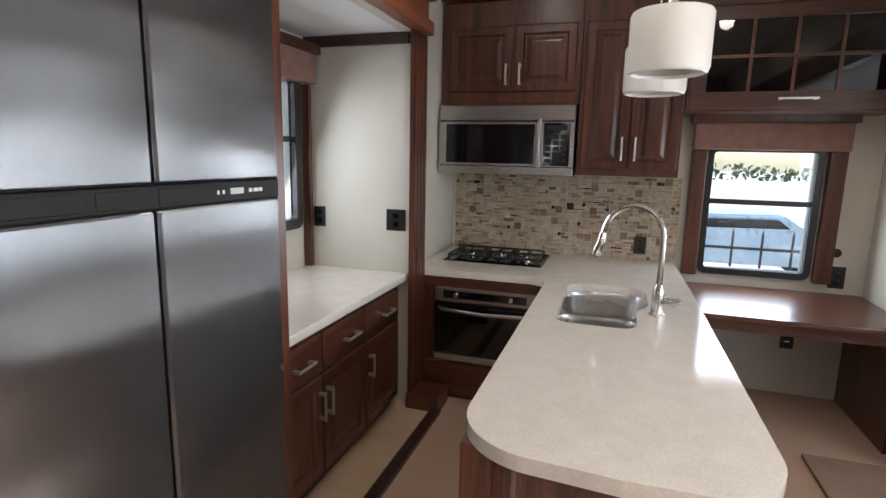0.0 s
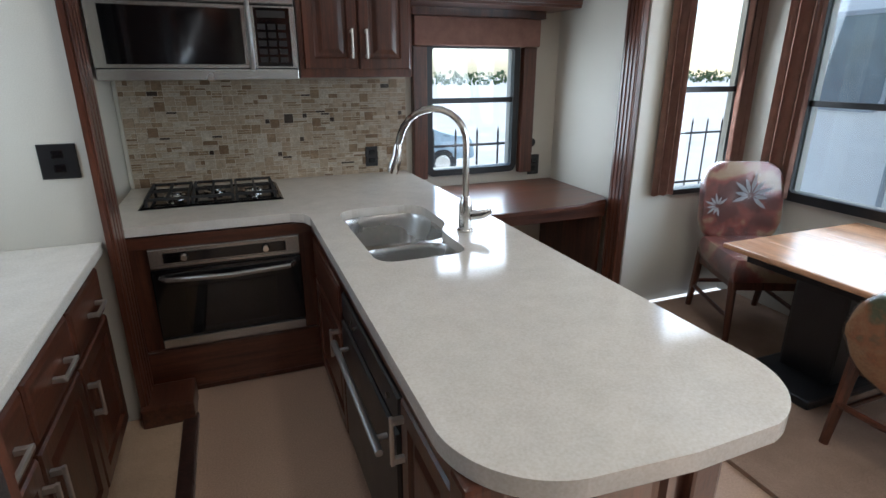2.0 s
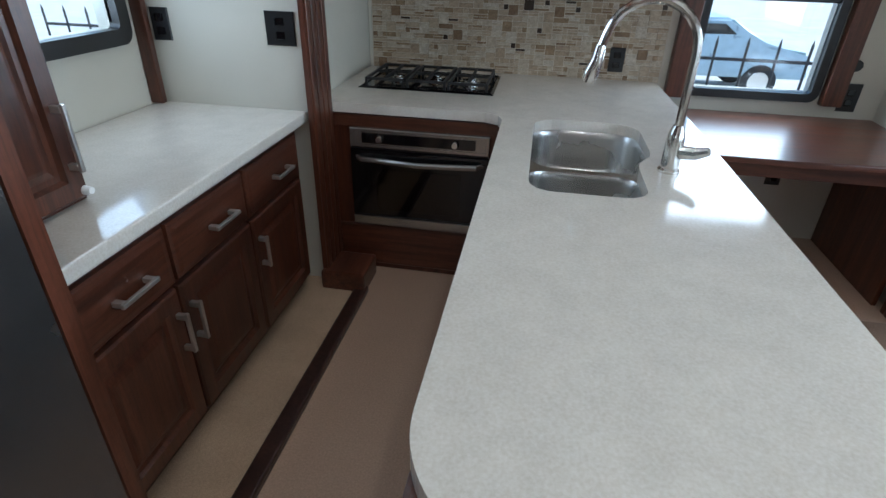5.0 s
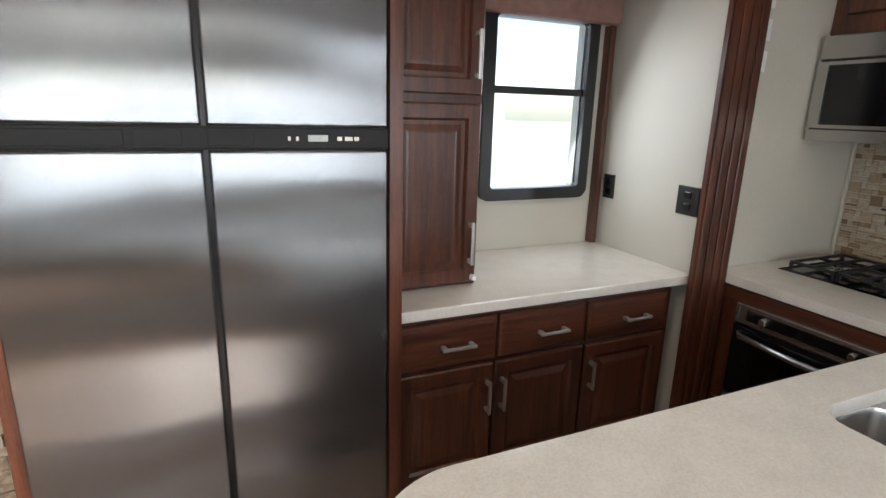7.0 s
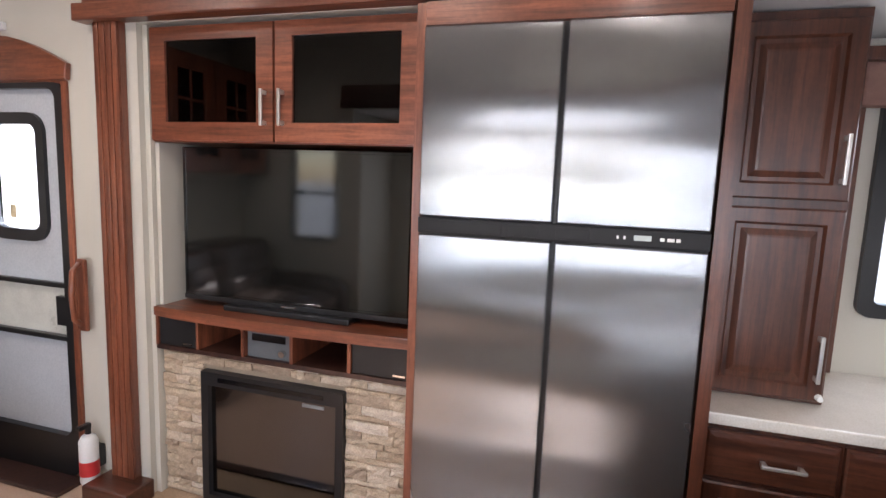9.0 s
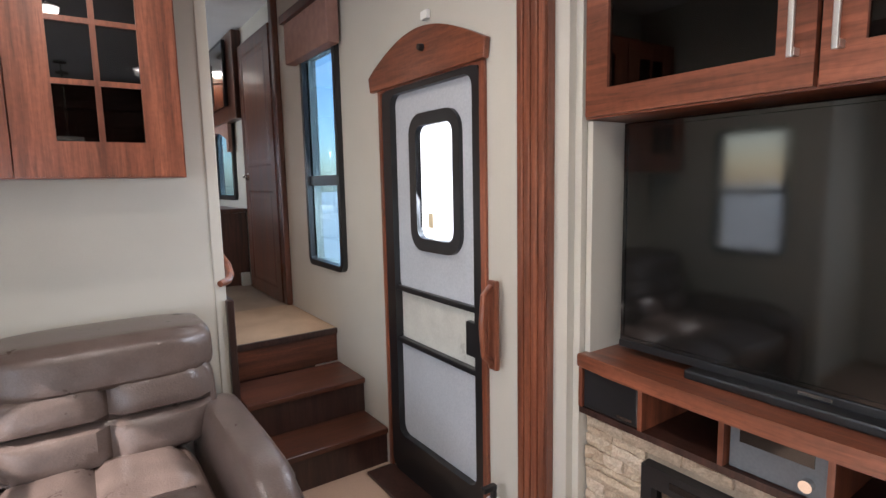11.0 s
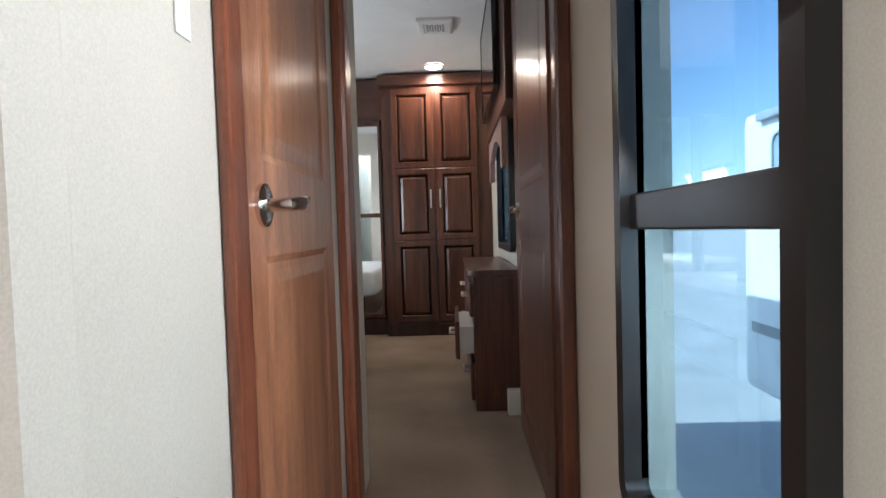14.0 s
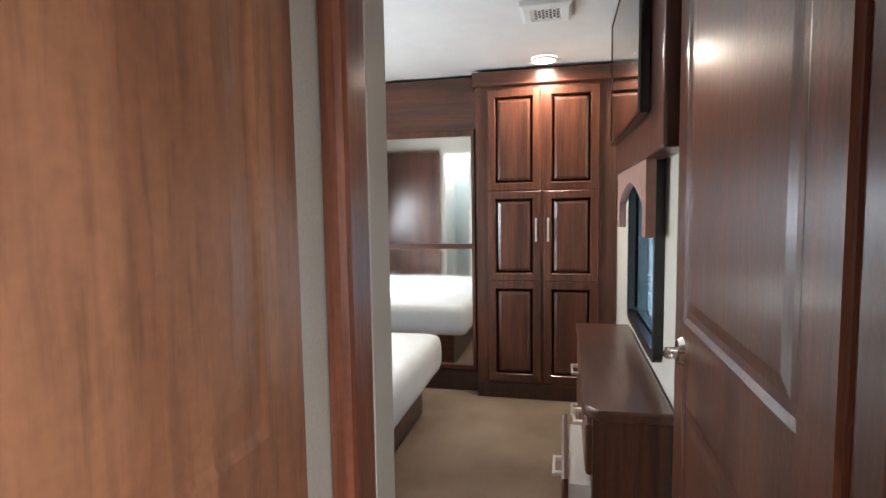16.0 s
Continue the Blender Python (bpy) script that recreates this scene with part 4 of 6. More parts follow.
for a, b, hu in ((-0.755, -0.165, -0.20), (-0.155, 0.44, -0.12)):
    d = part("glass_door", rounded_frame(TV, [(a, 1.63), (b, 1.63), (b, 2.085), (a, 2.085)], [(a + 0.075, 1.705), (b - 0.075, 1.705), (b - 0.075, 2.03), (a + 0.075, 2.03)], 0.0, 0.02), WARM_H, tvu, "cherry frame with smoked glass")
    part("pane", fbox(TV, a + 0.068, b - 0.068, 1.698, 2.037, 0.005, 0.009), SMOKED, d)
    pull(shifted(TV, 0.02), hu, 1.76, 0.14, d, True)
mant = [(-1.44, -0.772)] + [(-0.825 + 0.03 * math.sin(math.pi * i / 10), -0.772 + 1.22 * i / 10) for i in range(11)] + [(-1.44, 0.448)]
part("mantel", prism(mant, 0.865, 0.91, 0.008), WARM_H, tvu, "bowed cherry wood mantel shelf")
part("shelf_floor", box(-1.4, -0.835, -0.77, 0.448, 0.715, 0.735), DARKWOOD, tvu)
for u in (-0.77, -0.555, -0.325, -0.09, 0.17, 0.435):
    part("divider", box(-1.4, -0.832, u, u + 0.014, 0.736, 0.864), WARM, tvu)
for a, b in ((-0.754, -0.557), (0.186, 0.433)):
    sp = thing("loudspeaker", (-0.95, (a + b) / 2, 0.736), "flat black loudspeaker in the mantel slot", "loudspeaker", "speakers under the mantel")
    part("grille", box(-1.0, -0.837, a, b, 0.737, 0.862, 0.006), BLACK, sp)
    part("badge", fbox(left(-0.837), b - 0.07, b - 0.02, 0.748, 0.756, 0, 0.002), CHROME, sp)
ra = thing("stereo_receiver", (-0.95, -0.2, 0.736), "dark grey stereo receiver in the mantel slot", "stereo")
part("case", box(-1.1, -0.85, -0.305, -0.095, 0.737, 0.86, 0.004), mat("stereo_grey", (0.10, 0.11, 0.12), 0.3), ra)
part("display", fbox(left(-0.85), -0.28, -0.12, 0.81, 0.84, 0, 0.003), BLACKGLASS, ra)
part("dial", tube([(-0.85, -0.13, 0.77), (-0.83, -0.13, 0.77)], 0.014, sides=14), CHROME, ra, "", True)

tv = thing("television", (-0.95, -0.16, 0.91), "black flat-screen television standing on the mantel", "television")
T2 = left(-0.93)
part("screen", rings(T2, -0.69, 0.385, 0.955, 1.61, ((0, -0.04), (0, 0), (0.004, 0.006), (0.014, 0.006), (0.015, 0.003), (0.02, 0.003))), SCREEN, tv)
part("lower_bezel", fbox(T2, -0.69, 0.385, 0.935, 0.957, -0.03, 0.008, 0.003), BLACK, tv)
part("badge", fbox(T2, -0.19, -0.12, 0.942, 0.95, 0.008, 0.0095), CHROME, tv)
part("stand", box(-1.02, -0.88, -0.45, 0.15, 0.911, 0.936, 0.006), BLACK, tv)

fire = thing("electric_fireplace", (-0.9, -0.2, 0.05), "black electric fireplace insert with glass front", "fireplace")
F6 = left(-0.872)
part("frame", rounded_frame(F6, [(-0.55, 0.03), (0.145, 0.03), (0.145, 0.635), (-0.55, 0.635)], [(-0.515, 0.06), (0.112, 0.06), (0.112, 0.575), (-0.515, 0.575)], -0.12, 0.022), BLACK, fire)
part("glass", fbox(F6, -0.52, 0.117, 0.055, 0.58, -0.01, -0.004), FIREGLASS, fire, "dark reflective glass")
part("firebox", rings(F6, -0.515, 0.112, 0.06, 0.575, ((0, -0.02), (0.05, -0.25), (0.06, -0.25))), IRON, fire)
part("vent_slot", fbox(F6, -0.46, 0.055, 0.595, 0.615, 0.02, 0.024), BLACKGLASS, fire)
part("switch_plate", fbox(F6, -0.04, 0.06, 0.555, 0.568, 0.02, 0.025), mat("switch_grey", (0.2, 0.2, 0.2), 0.4), fire)
part("ember_log", tube([(-0.99, -0.40, 0.10), (-0.97, -0.2, 0.13), (-1.0, 0.0, 0.10)], [0.04, 0.05, 0.035]), DARKWOOD, fire, "", True)

# ---- entry door ----
door = new("door_1")
door.location = LW((DOOR_Y[0] + DOOR_Y[1]) / 2, 0, 0)
ROOT[door] = Vector(door.location)
tagged(door, "closed grey entry door with rounded window and black screen door frame", "door", "", "structure")
DF = shifted(LW, -0.03)
a, b = DOOR_Y
sk = rounded_frame(DF, rounded(a + 0.075, b - 0.03, 0.955, 1.86, 0.045), rounded(-1.678, -1.405, 1.205, 1.69, 0.045), 0.0, 0.01)
part("upper_skin", sk, DOORSKIN, door, "light grey door skin")
part("window_ring", rounded_frame(DF, rounded(-1.733, -1.358, 1.15, 1.742, 0.09), rounded(-1.678, -1.405, 1.205, 1.69, 0.045), 0.0, 0.028), BLACK, door, "rounded black window ring", True)
pn = part("pane", fbox(DF, -1.688, -1.395, 1.195, 1.70, -0.012, -0.008), GLASS, door)
pn.visible_shadow = False
part("notice", fbox(DF, -1.638, -1.60, 1.25, 1.315, -0.0075, -0.006), mat("notice_tan", (0.50, 0.40, 0.24), 0.6), door, "small tan notice stuck on the pane")
part("screen_frame", rounded_frame(DF, rounded(a + 0.004, b - 0.004, 0.02, 1.889, 0.06), rounded(a + 0.08, b - 0.048, 0.22, 1.845, 0.05), -0.005, 0.04), BLACK, door, "black screen door frame")
part("screen_bar", fbox(DF, a + 0.04, b - 0.04, 0.94, 0.965, 0.0, 0.03, 0.006), BLACK, door)
part("screen_bar", fbox(DF, a + 0.04, b - 0.04, 0.685, 0.71, 0.0, 0.03, 0.006), BLACK, door)
part("lower_skin", fbox(DF, a + 0.07, b - 0.03, 0.20, 0.685, -0.01, 0.008), DOORSKIN, door, "light grey lower panel")
part("slider_panel", fbox(DF, a + 0.07, b - 0.03, 0.71, 0.94, -0.012, 0.002), mat("slider_panel", (0.62, 0.62, 0.56), 0.3), door, "cream sliding hatch panel")
part("latch", fbox(DF, b - 0.12, b - 0.05, 0.76, 0.90, 0.002, 0.03, 0.006), BLACK, door, "black latch")
part("outer_skin", fbox(LW, a, b, 0.0, 1.19, -0.06, -0.05), DOORSKIN, door)
# arched cherry casing
outer = [(a - 0.026, 0.0), (a - 0.026, 1.875)] + [(a - 0.026 + (b - a + 0.056) * i / 14, 1.875) for i in range(1, 14)] + [(b + 0.03, 1.875), (b + 0.03, 0.0)]
inner = [(a, 0.0), (a, 1.86)] + [(a + (b - a) * i / 14, 1.87) for i in range(1, 14)] + [(b, 1.86), (b, 0.0)]
head = [(a - 0.075, 1.876), (b + 0.045, 1.876), (b + 0.055, 1.945)] + [(b + 0.055 - (b - a + 0.145) * i / 16, 1.945 + 0.13 * math.sin(math.pi * i / 16)) for i in range(1, 16)] + [(a - 0.09, 1.945)]
bm = bmesh.new()
rows_ = [[bm.verts.new(LW(u, v, n)) for u, v in o_] for o_, n in ((outer, 0.002), (outer, 0.014), (inner, 0.014), (inner, -0.03))]
for i_ in range(3):
    for j_ in range(len(outer) - 1):
        bm.faces.new((rows_[i_][j_], rows_[i_][j_ + 1], rows_[i_ + 1][j_ + 1], rows_[i_ + 1][j_]))
hb = prism(head, 0.0, 0.028, 0.006)
hb.transform(Matrix(((0, 0, 1, XL + 0.002), (1, 0, 0, 0), (0, 1, 0, 0), (0, 0, 0, 1))))
solo("trim_door_head", hb, WARM_H, "arched cherry wood head board over the entry door", "trim", "structure")
solo("trim_door_casing", bm, WARM, "arched cherry wood casing round the entry door", "trim", "structure")
solo("door_sill", box(-0.81, -0.66, a - 0.02, b + 0.02, 0.001, 0.02, 0.005), DARKWOOD, "dark sill strip at the entry door", "trim", "structure")
gh = thing("grab_handle", LW(-1.11, 0.75, 0.03), "small curved wooden grab handle beside the door", "grab handle")
bm = fbox(LW, -1.135, -1.085, 0.77, 1.10, 0.031, 0.05, 0.008)
part("backplate", bm, WARM, gh)
part("grip", tube([LW(-1.11, 0.80, 0.05), LW(-1.11, 0.83, 0.085), LW(-1.11, 0.94, 0.095), LW(-1.11, 1.05, 0.085), LW(-1.11, 1.08, 0.05)], 0.012), WARM, gh, "", True)
ex = thing("fire_extinguisher", LW(-1.13, 0.06, 0.06), "small white fire extinguisher with red label on the wall", "fire extinguisher")
ec = LW(-1.09, 0, 0.065)
part("cylinder", lathe(ec[0], ec[1], ((0.036, 0.06), (0.04, 0.07), (0.04, 0.26), (0.028, 0.285), (0.012, 0.295))), WHITE, ex, "", True)
part("label_band", lathe(ec[0], ec[1], ((0.0408, 0.10), (0.0408, 0.17)), close=False), RED, ex, "red label", True)
part("valve", tube([(ec[0], ec[1], 0.29), (ec[0], ec[1], 0.33)], 0.013), BLACK, ex)
part("handle", box(ec[0] - 0.01, ec[0] + 0.05, ec[1] - 0.012, ec[1] + 0.012, 0.325, 0.345, 0.004), BLACK, ex)
part("bracket", fbox(LW, -1.115, -1.065, 0.12, 0.22, 0.002, 0.03), BLACK, ex)


# ---- steps and hallway ----
SX = (-0.806, -0.175)
st = thing("entry_steps", (-0.49, -2.3, 0.0), "three cherry wood steps up to the carpeted landing", "steps")
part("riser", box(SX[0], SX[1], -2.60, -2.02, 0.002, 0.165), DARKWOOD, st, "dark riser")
part("tread", box(SX[0], SX[1], -2.60, -2.0, 0.166, 0.195, 0.006), CHERRY_X, st)
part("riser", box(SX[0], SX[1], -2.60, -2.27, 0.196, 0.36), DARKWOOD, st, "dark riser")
part("tread", box(SX[0], SX[1], -2.60, -2.25, 0.361, 0.39, 0.006), CHERRY_X, st)
part("riser", box(SX[0], SX[1], -3.0, -2.62, 0.391, 0.565), CHERRY_X, st, "cherry riser")
solo("landing", box(SX[0], SX[1], -3.422, -2.62, 0.566, 0.595, 0.004), LANDCARPET, "light beige carpeted landing at the top of the steps", "landing")
solo("landing_nosing", box(SX[0], SX[1], -2.619, -2.60, 0.56, 0.597, 0.006), DARKWOOD, "dark wooden nosing at the landing edge", "trim")
solo("landing_base", box(SX[0], SX[1], -3.428, -3.001, 0.1, 0.565), DARKWOOD, "closed base under the landing", "trim", "structure")
solo("stair_side_panel", box(-0.174, -0.138, -2.95, -2.36, 0.002, 0.90, 0.008), DARKWOOD, "dark wooden half-height panel beside the steps", "panel")
hg = thing("hall_grab_handle", (-0.13, -2.6, 0.95), "curved cherry wood grab handle on the hallway wall", "grab handle")
part("grip", tube([(-0.115, -2.36, 0.985), (-0.16, -2.40, 0.99), (-0.185, -2.46, 1.01), (-0.19, -2.53, 1.05), (-0.175, -2.59, 1.09), (-0.13, -2.62, 1.115)], [0.016, 0.019, 0.021, 0.021, 0.019, 0.016]), WARM, hg, "", True)
solo("trim_hall_corner", box(-0.147, -0.095, YF - 0.06, YF + 0.012, 0.0, 2.7, 0.006), WALL, "cream corner moulding at the hallway", "trim", "structure")
solo("sticker", fbox(right(-0.135), -2.72, -2.68, 1.72, 1.86, 0.001, 0.003), WHITE, "small white paper sticker on the hallway wall", "sticker")

HW = right(-0.135)
bd = new("door_2")
bd.location = (-0.135, -3.2, 0.59)
ROOT[bd] = Vector(bd.location)
tagged(bd, "closed warm cherry bathroom door with chrome lever", "door", "", "structure")
DPAN = ((0, -0.03), (0, 0.006), (0.003, 0.008), (0.095, 0.008), (0.10, 0.0), (0.12, 0.0), (0.14, 0.005), (0.15, 0.005))
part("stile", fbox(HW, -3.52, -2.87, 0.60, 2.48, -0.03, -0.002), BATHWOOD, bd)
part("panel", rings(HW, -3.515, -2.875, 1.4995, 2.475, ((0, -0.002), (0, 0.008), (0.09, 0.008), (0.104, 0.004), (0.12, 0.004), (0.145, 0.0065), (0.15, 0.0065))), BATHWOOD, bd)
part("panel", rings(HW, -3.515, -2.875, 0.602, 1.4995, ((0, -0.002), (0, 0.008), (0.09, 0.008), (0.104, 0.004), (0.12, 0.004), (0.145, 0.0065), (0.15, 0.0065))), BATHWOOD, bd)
kn = part("door_handle", tube([HW(-2.955, 1.505, 0.008), HW(-2.955, 1.505, 0.016), HW(-2.955, 1.505, 0.02)], [0.04, 0.04, 0.028], sides=24), CHROME, bd, "chrome lever handle", True)
part("lever", tube([HW(-2.955, 1.505, 0.015), HW(-2.955, 1.505, 0.06), HW(-2.985, 1.508, 0.07), HW(-3.05, 1.52, 0.064)], [0.013, 0.013, 0.014, 0.008]), CHROME, kn, "", True)
solo("trim_bath_casing", fbox(HW, -2.857, -2.79, 0.59, 2.54, 0.002, 0.022, 0.006), WARM, "moulded casing strip of the bathroom door", "trim", "structure")
# bedroom doorway
solo("trim_bedroom_jamb", box(-0.178, -0.1365, -3.70, -3.60, 0.59, 2.7, 0.014), WARM, "cherry wood jamb of the bedroom doorway", "trim", "structure")
solo("trim_bedroom_return", box(-0.176, -0.1365, -3.80, -3.701, 0.59, 2.7, 0.004), WALL, "cream wall return inside the bedroom doorway", "trim", "structure")
solo("trim_bedroom_jamb_far", box(-0.808, -0.764, -3.445, -3.375, 0.597, 2.7, 0.01), CHERRY, "cherry wood far jamb of the bedroom doorway", "trim", "structure")
bo = new("door_3")
bo.location = (-0.755, -3.8, 0.60)
ROOT[bo] = Vector(bo.location)
tagged(bo, "open dark cherry bedroom door resting against the side wall", "door", "", "structure")
BD = left(-0.765)
part("slab", fbox(BD, -4.25, -3.45, 0.60, 2.55, -0.028, 0.0), CHERRY, bo)
for v0_, v1_ in ((0.605, 1.50), (1.50, 2.545)):
    part("panel", rings(BD, -4.245, -3.455, v0_, v1_, ((0, -0.001), (0, 0.008), (0.09, 0.008), (0.104, 0.004), (0.12, 0.004), (0.145, 0.0065), (0.15, 0.0065))), CHERRY, bo)
kn = part("door_handle", tube([BD(-4.16, 1.52, 0.008), BD(-4.16, 1.52, 0.02)], [0.034, 0.028], sides=24), CHROME, bo, "chrome lever handle", True)
part("lever", tube([BD(-4.16, 1.52, 0.015), BD(-4.16, 1.52, 0.04), BD(-4.13, 1.52, 0.045), BD(-4.08, 1.53, 0.04)], [0.01, 0.01, 0.011, 0.006]), CHROME, kn, "", True)

# ---- bedroom ----
WF = front(-6.32)
wr = thing("wardrobe", (-0.34, -6.6, 0.586), "tall dark cherry wardrobe with two six-panel doors", "wardrobe")
part("body", box(-0.805, 0.07, -6.94, -6.321, 0.65, 2.70), CHERRY, wr)
part("plinth", box(-0.805, 0.07, -6.9, -6.31, 0.587, 0.68), DARKWOOD, wr)
part("cornice", box(-0.805, 0.09, -6.94, -6.29, 2.61, 2.70, 0.01), CHERRY_X, wr)
for a, b, hu in ((-0.345, -0.005, -0.315), (-0.70, -0.36, -0.39)):
    d = part("wardrobe_door", fbox(WF, a, b, 0.70, 2.59, 0.0, 0.012), CHERRY, wr)
    for v0_, v1_ in ((1.95, 2.585), (1.37, 1.945), (0.705, 1.365)):
        part("panel", rings(WF, a + 0.003, b - 0.003, v0_, v1_, ((0, 0.011), (0, 0.018), (0.004, 0.021), (0.045, 0.021), (0.052, 0.012), (0.065, 0.012), (0.082, 0.02), (0.09, 0.02))), CHERRY, d)
    pull(shifted(WF, 0.02), hu, 1.70, 0.15, d, True)
mc = thing("mirrored_closet", (0.5, -6.7, 0.586), "dark cherry closet with mirrored sliding doors", "closet")
MF = front(-6.42)
part("header", box(0.075, 1.71, -6.94, -6.42, 2.38, 2.70), CHERRY_X, mc)
part("rail", fbox(MF, 0.075, 1.71, 2.36, 2.39, 0, 0.02), CHERRY_X, mc)
part("plinth", box(0.075, 1.71, -6.94, -6.40, 0.587, 0.72), DARKWOOD, mc)
part("body", box(0.075, 1.71, -6.94, -6.46, 0.72, 2.36), DARKWOOD, mc)
for a, b in ((0.10, 0.88), (0.89, 1.70)):
    d = part("mirror_frame", rounded_frame(MF, [(a, 0.73), (b, 0.73), (b, 2.36), (a, 2.36)], [(a + 0.02, 0.76), (b - 0.05, 0.76), (b - 0.05, 2.32), (a + 0.02, 2.32)], -0.03, 0.006), CHERRY, mc)
    part("mirror", fbox(MF, a + 0.018, b - 0.048, 0.755, 2.325, -0.02, -0.012), MIRROR, d, "tall clear mirror")
    part("cross_rail", fbox(MF, a + 0.015, b - 0.045, 1.565, 1.60, -0.012, 0.008), CHERRY_X, d)
bed = thing("bed", (1.0, -5.4, 0.586), "bed with a bare white mattress", "bed")
part("bed_base", box(0.36, 1.70, -5.95, -4.3, 0.587, 0.84, 0.01), CHERRY_X, bed)
part("mattress", box(0.24, 1.70, -6.03, -4.2, 0.845, 1.08, 0.075, seg=5), LINEN, bed, "white quilted mattress", True)

dr = thing("dresser", (-0.68, -5.05, 0.586), "cherry dresser with drawers and a rounded top", "dresser")
part("body", box(-0.805, -0.575, -5.60, -4.47, 0.587, 1.22), CHERRY, dr)
part("top", prism([(-0.806, -4.45)] + [(-0.60, -4.45)] + arc(-0.60, -4.50, 0.05, 90, 0, 5) + [(-0.55, -5.64), (-0.806, -5.64)], 1.221, 1.255, 0.01), CHERRY_H, dr, "dark polished top")
DR = left(-0.575)
for a, b in ((-5.57, -5.05), (-5.03, -4.50)):
    for v0_, v1_ in ((0.63, 0.81), (0.83, 1.01), (1.03, 1.19)):
        out = 0.07 if (a, v0_) == (-5.03, 0.83) else 0.0
        d = part("drawer", rings(shifted(DR, out), a, b, v0_, v1_, FLATDOOR), CHERRY_H, dr)
        if out:
            part("drawer_box", fbox(DR, a + 0.03, b - 0.03, v0_ + 0.02, v1_ - 0.03, 0.001, out - 0.001), WHITE, d, "pale drawer sides")
        pull(shifted(DR, 0.02 + out), (a + b) / 2, (v0_ + v1_) / 2, 0.14, d)
solo("heater_vent_box", box(-0.79, -0.72, -4.46, -4.40, 0.587, 0.70, 0.006), WALL, "small cream box at the foot of the dresser", "vent")
oc = thing("overhead_cabinet", (-0.7, -5.2, 2.02), "dark cherry overhead cabinet on the bedroom wall", "cabinet")
part("body", box(-0.805, -0.73, -5.55, -4.30, 2.0, 2.70, 0.008), CHERRY, oc)
bt = thing("bedroom_television", (-0.6, -5.3, 2.1), "black television hung in front of the overhead cabinet", "television")
part("screen", rings(left(-0.70), -5.45, -4.50, 2.12, 2.66, ((0, -0.025), (0, 0), (0.004, 0.006), (0.016, 0.006), (0.017, 0.003), (0.02, 0.003))), BLACKGLASS, bt)
part("mount", box(-0.73, -0.724, -5.2, -4.8, 2.3, 2.5), BLACK, bt)
lb = thing("arched_valance", (-0.78, -5.1, 1.9), "arched cream fabric valance over the bedroom window", "window valance")
oa = [(-5.55, 1.75), (-5.55, 2.0)] + [(-5.55 + 0.90 * i / 10, 2.0 + 0.05 * math.sin(math.pi * i / 10)) for i in range(1, 10)] + [(-4.65, 2.0), (-4.65, 1.75)]
ia = [(-5.47, 1.75), (-5.47, 1.86)] + [(-5.47 + 0.74 * i / 10, 1.86 + 0.08 * math.sin(math.pi * i / 10)) for i in range(1, 10)] + [(-4.73, 1.86), (-4.73, 1.75)]
bm = bmesh.new()
rows_ = [[bm.verts.new(LW(u, v, n)) for u, v in o_] for o_, n in ((oa, 0.04), (oa, 0.07), (ia, 0.07), (ia, 0.04))]
for i_ in range(4):
    A_, B_ = rows_[i_], rows_[(i_ + 1) % 4]
    for j_ in range(len(oa) - 1):
        bm.faces.new((A_[j_], A_[j_ + 1], B_[j_ + 1], B_[j_]))
part("fabric_front", bm, FABRIC, lb)
cl = thing("ceiling_light", (-0.37, -6.16, ZC - 0.03), "round warm-white recessed ceiling light, switched on", "ceiling light")
part("rim", lathe(-0.37, -6.16, ((0.075, ZC - 0.001), (0.075, ZC - 0.012), (0.062, ZC - 0.016)), close=False), WHITE, cl, "", True)
part("lens", lathe(-0.37, -6.16, ((0.062, ZC - 0.014), (0.03, ZC - 0.02), (0.0, ZC - 0.021)), close=False), LAMP, cl, "glowing lens", True)
lp = bpy.data.lights.new("bedroom_bulb", "SPOT")
lp.energy, lp.color, lp.shadow_soft_size, lp.spot_size, lp.spot_blend = 14, (1.0, 0.84, 0.64), 0.05, radians(165), 0.5
new("bedroom_bulb", lp).location = (-0.37, -6.16, ZC - 0.03)
cv = thing("ceiling_vent", (-0.41, -5.33, ZC - 0.02), "square grey ceiling air vent", "vent")
part("frame", rings(flat(ZC), -0.52, -0.30, -5.44, -5.22, ((0, -0.001), (0, -0.02), (0.015, -0.03), (0.04, -0.03), (0.045, -0.022), (0.05, -0.022))), WHITE, cv)
gv = mat("vent_grey", (0.10, 0.10, 0.10), 0.6)
for i in range(7):
    for j in range(7):
        if (i + j) % 2 == 0:
            part("vent_cell", box(-0.466 + i * 0.016, -0.455 + i * 0.016, -5.386 + j * 0.016, -5.375 + j * 0.016, ZC - 0.026, ZC - 0.0215), gv, cv)

bd4 = new("door_4")
bd4.location = (1.3, -3.92, 0.59)
ROOT[bd4] = Vector(bd4.location)
tagged(bd4, "dark cherry sliding door on the bathroom wall", "door", "", "structure")
part("slab", box(0.92, 1.70, -3.935, -3.905, 0.59, 2.50, 0.004), CHERRY, bd4)
plate("floor_bathroom", -0.09, XR, -3.85, YF - 0.05, 0.4, 0.585, LANDCARPET, "bathroom floor", "floor")
sg = solo("shower_screen", box(0.80, 0.815, -3.6, -2.6, 0.6, 2.4), TINT, "pale tinted shower glass screen", "shower")
# Added fixture and lamp, standing in for a skylight, to brighten the mirrored bathroom.
c = thing("ceiling_light", (0.6, -3.1, ZC - 0.02), "glowing round fixture added in place of an unseen bathroom skylight", "ceiling light")
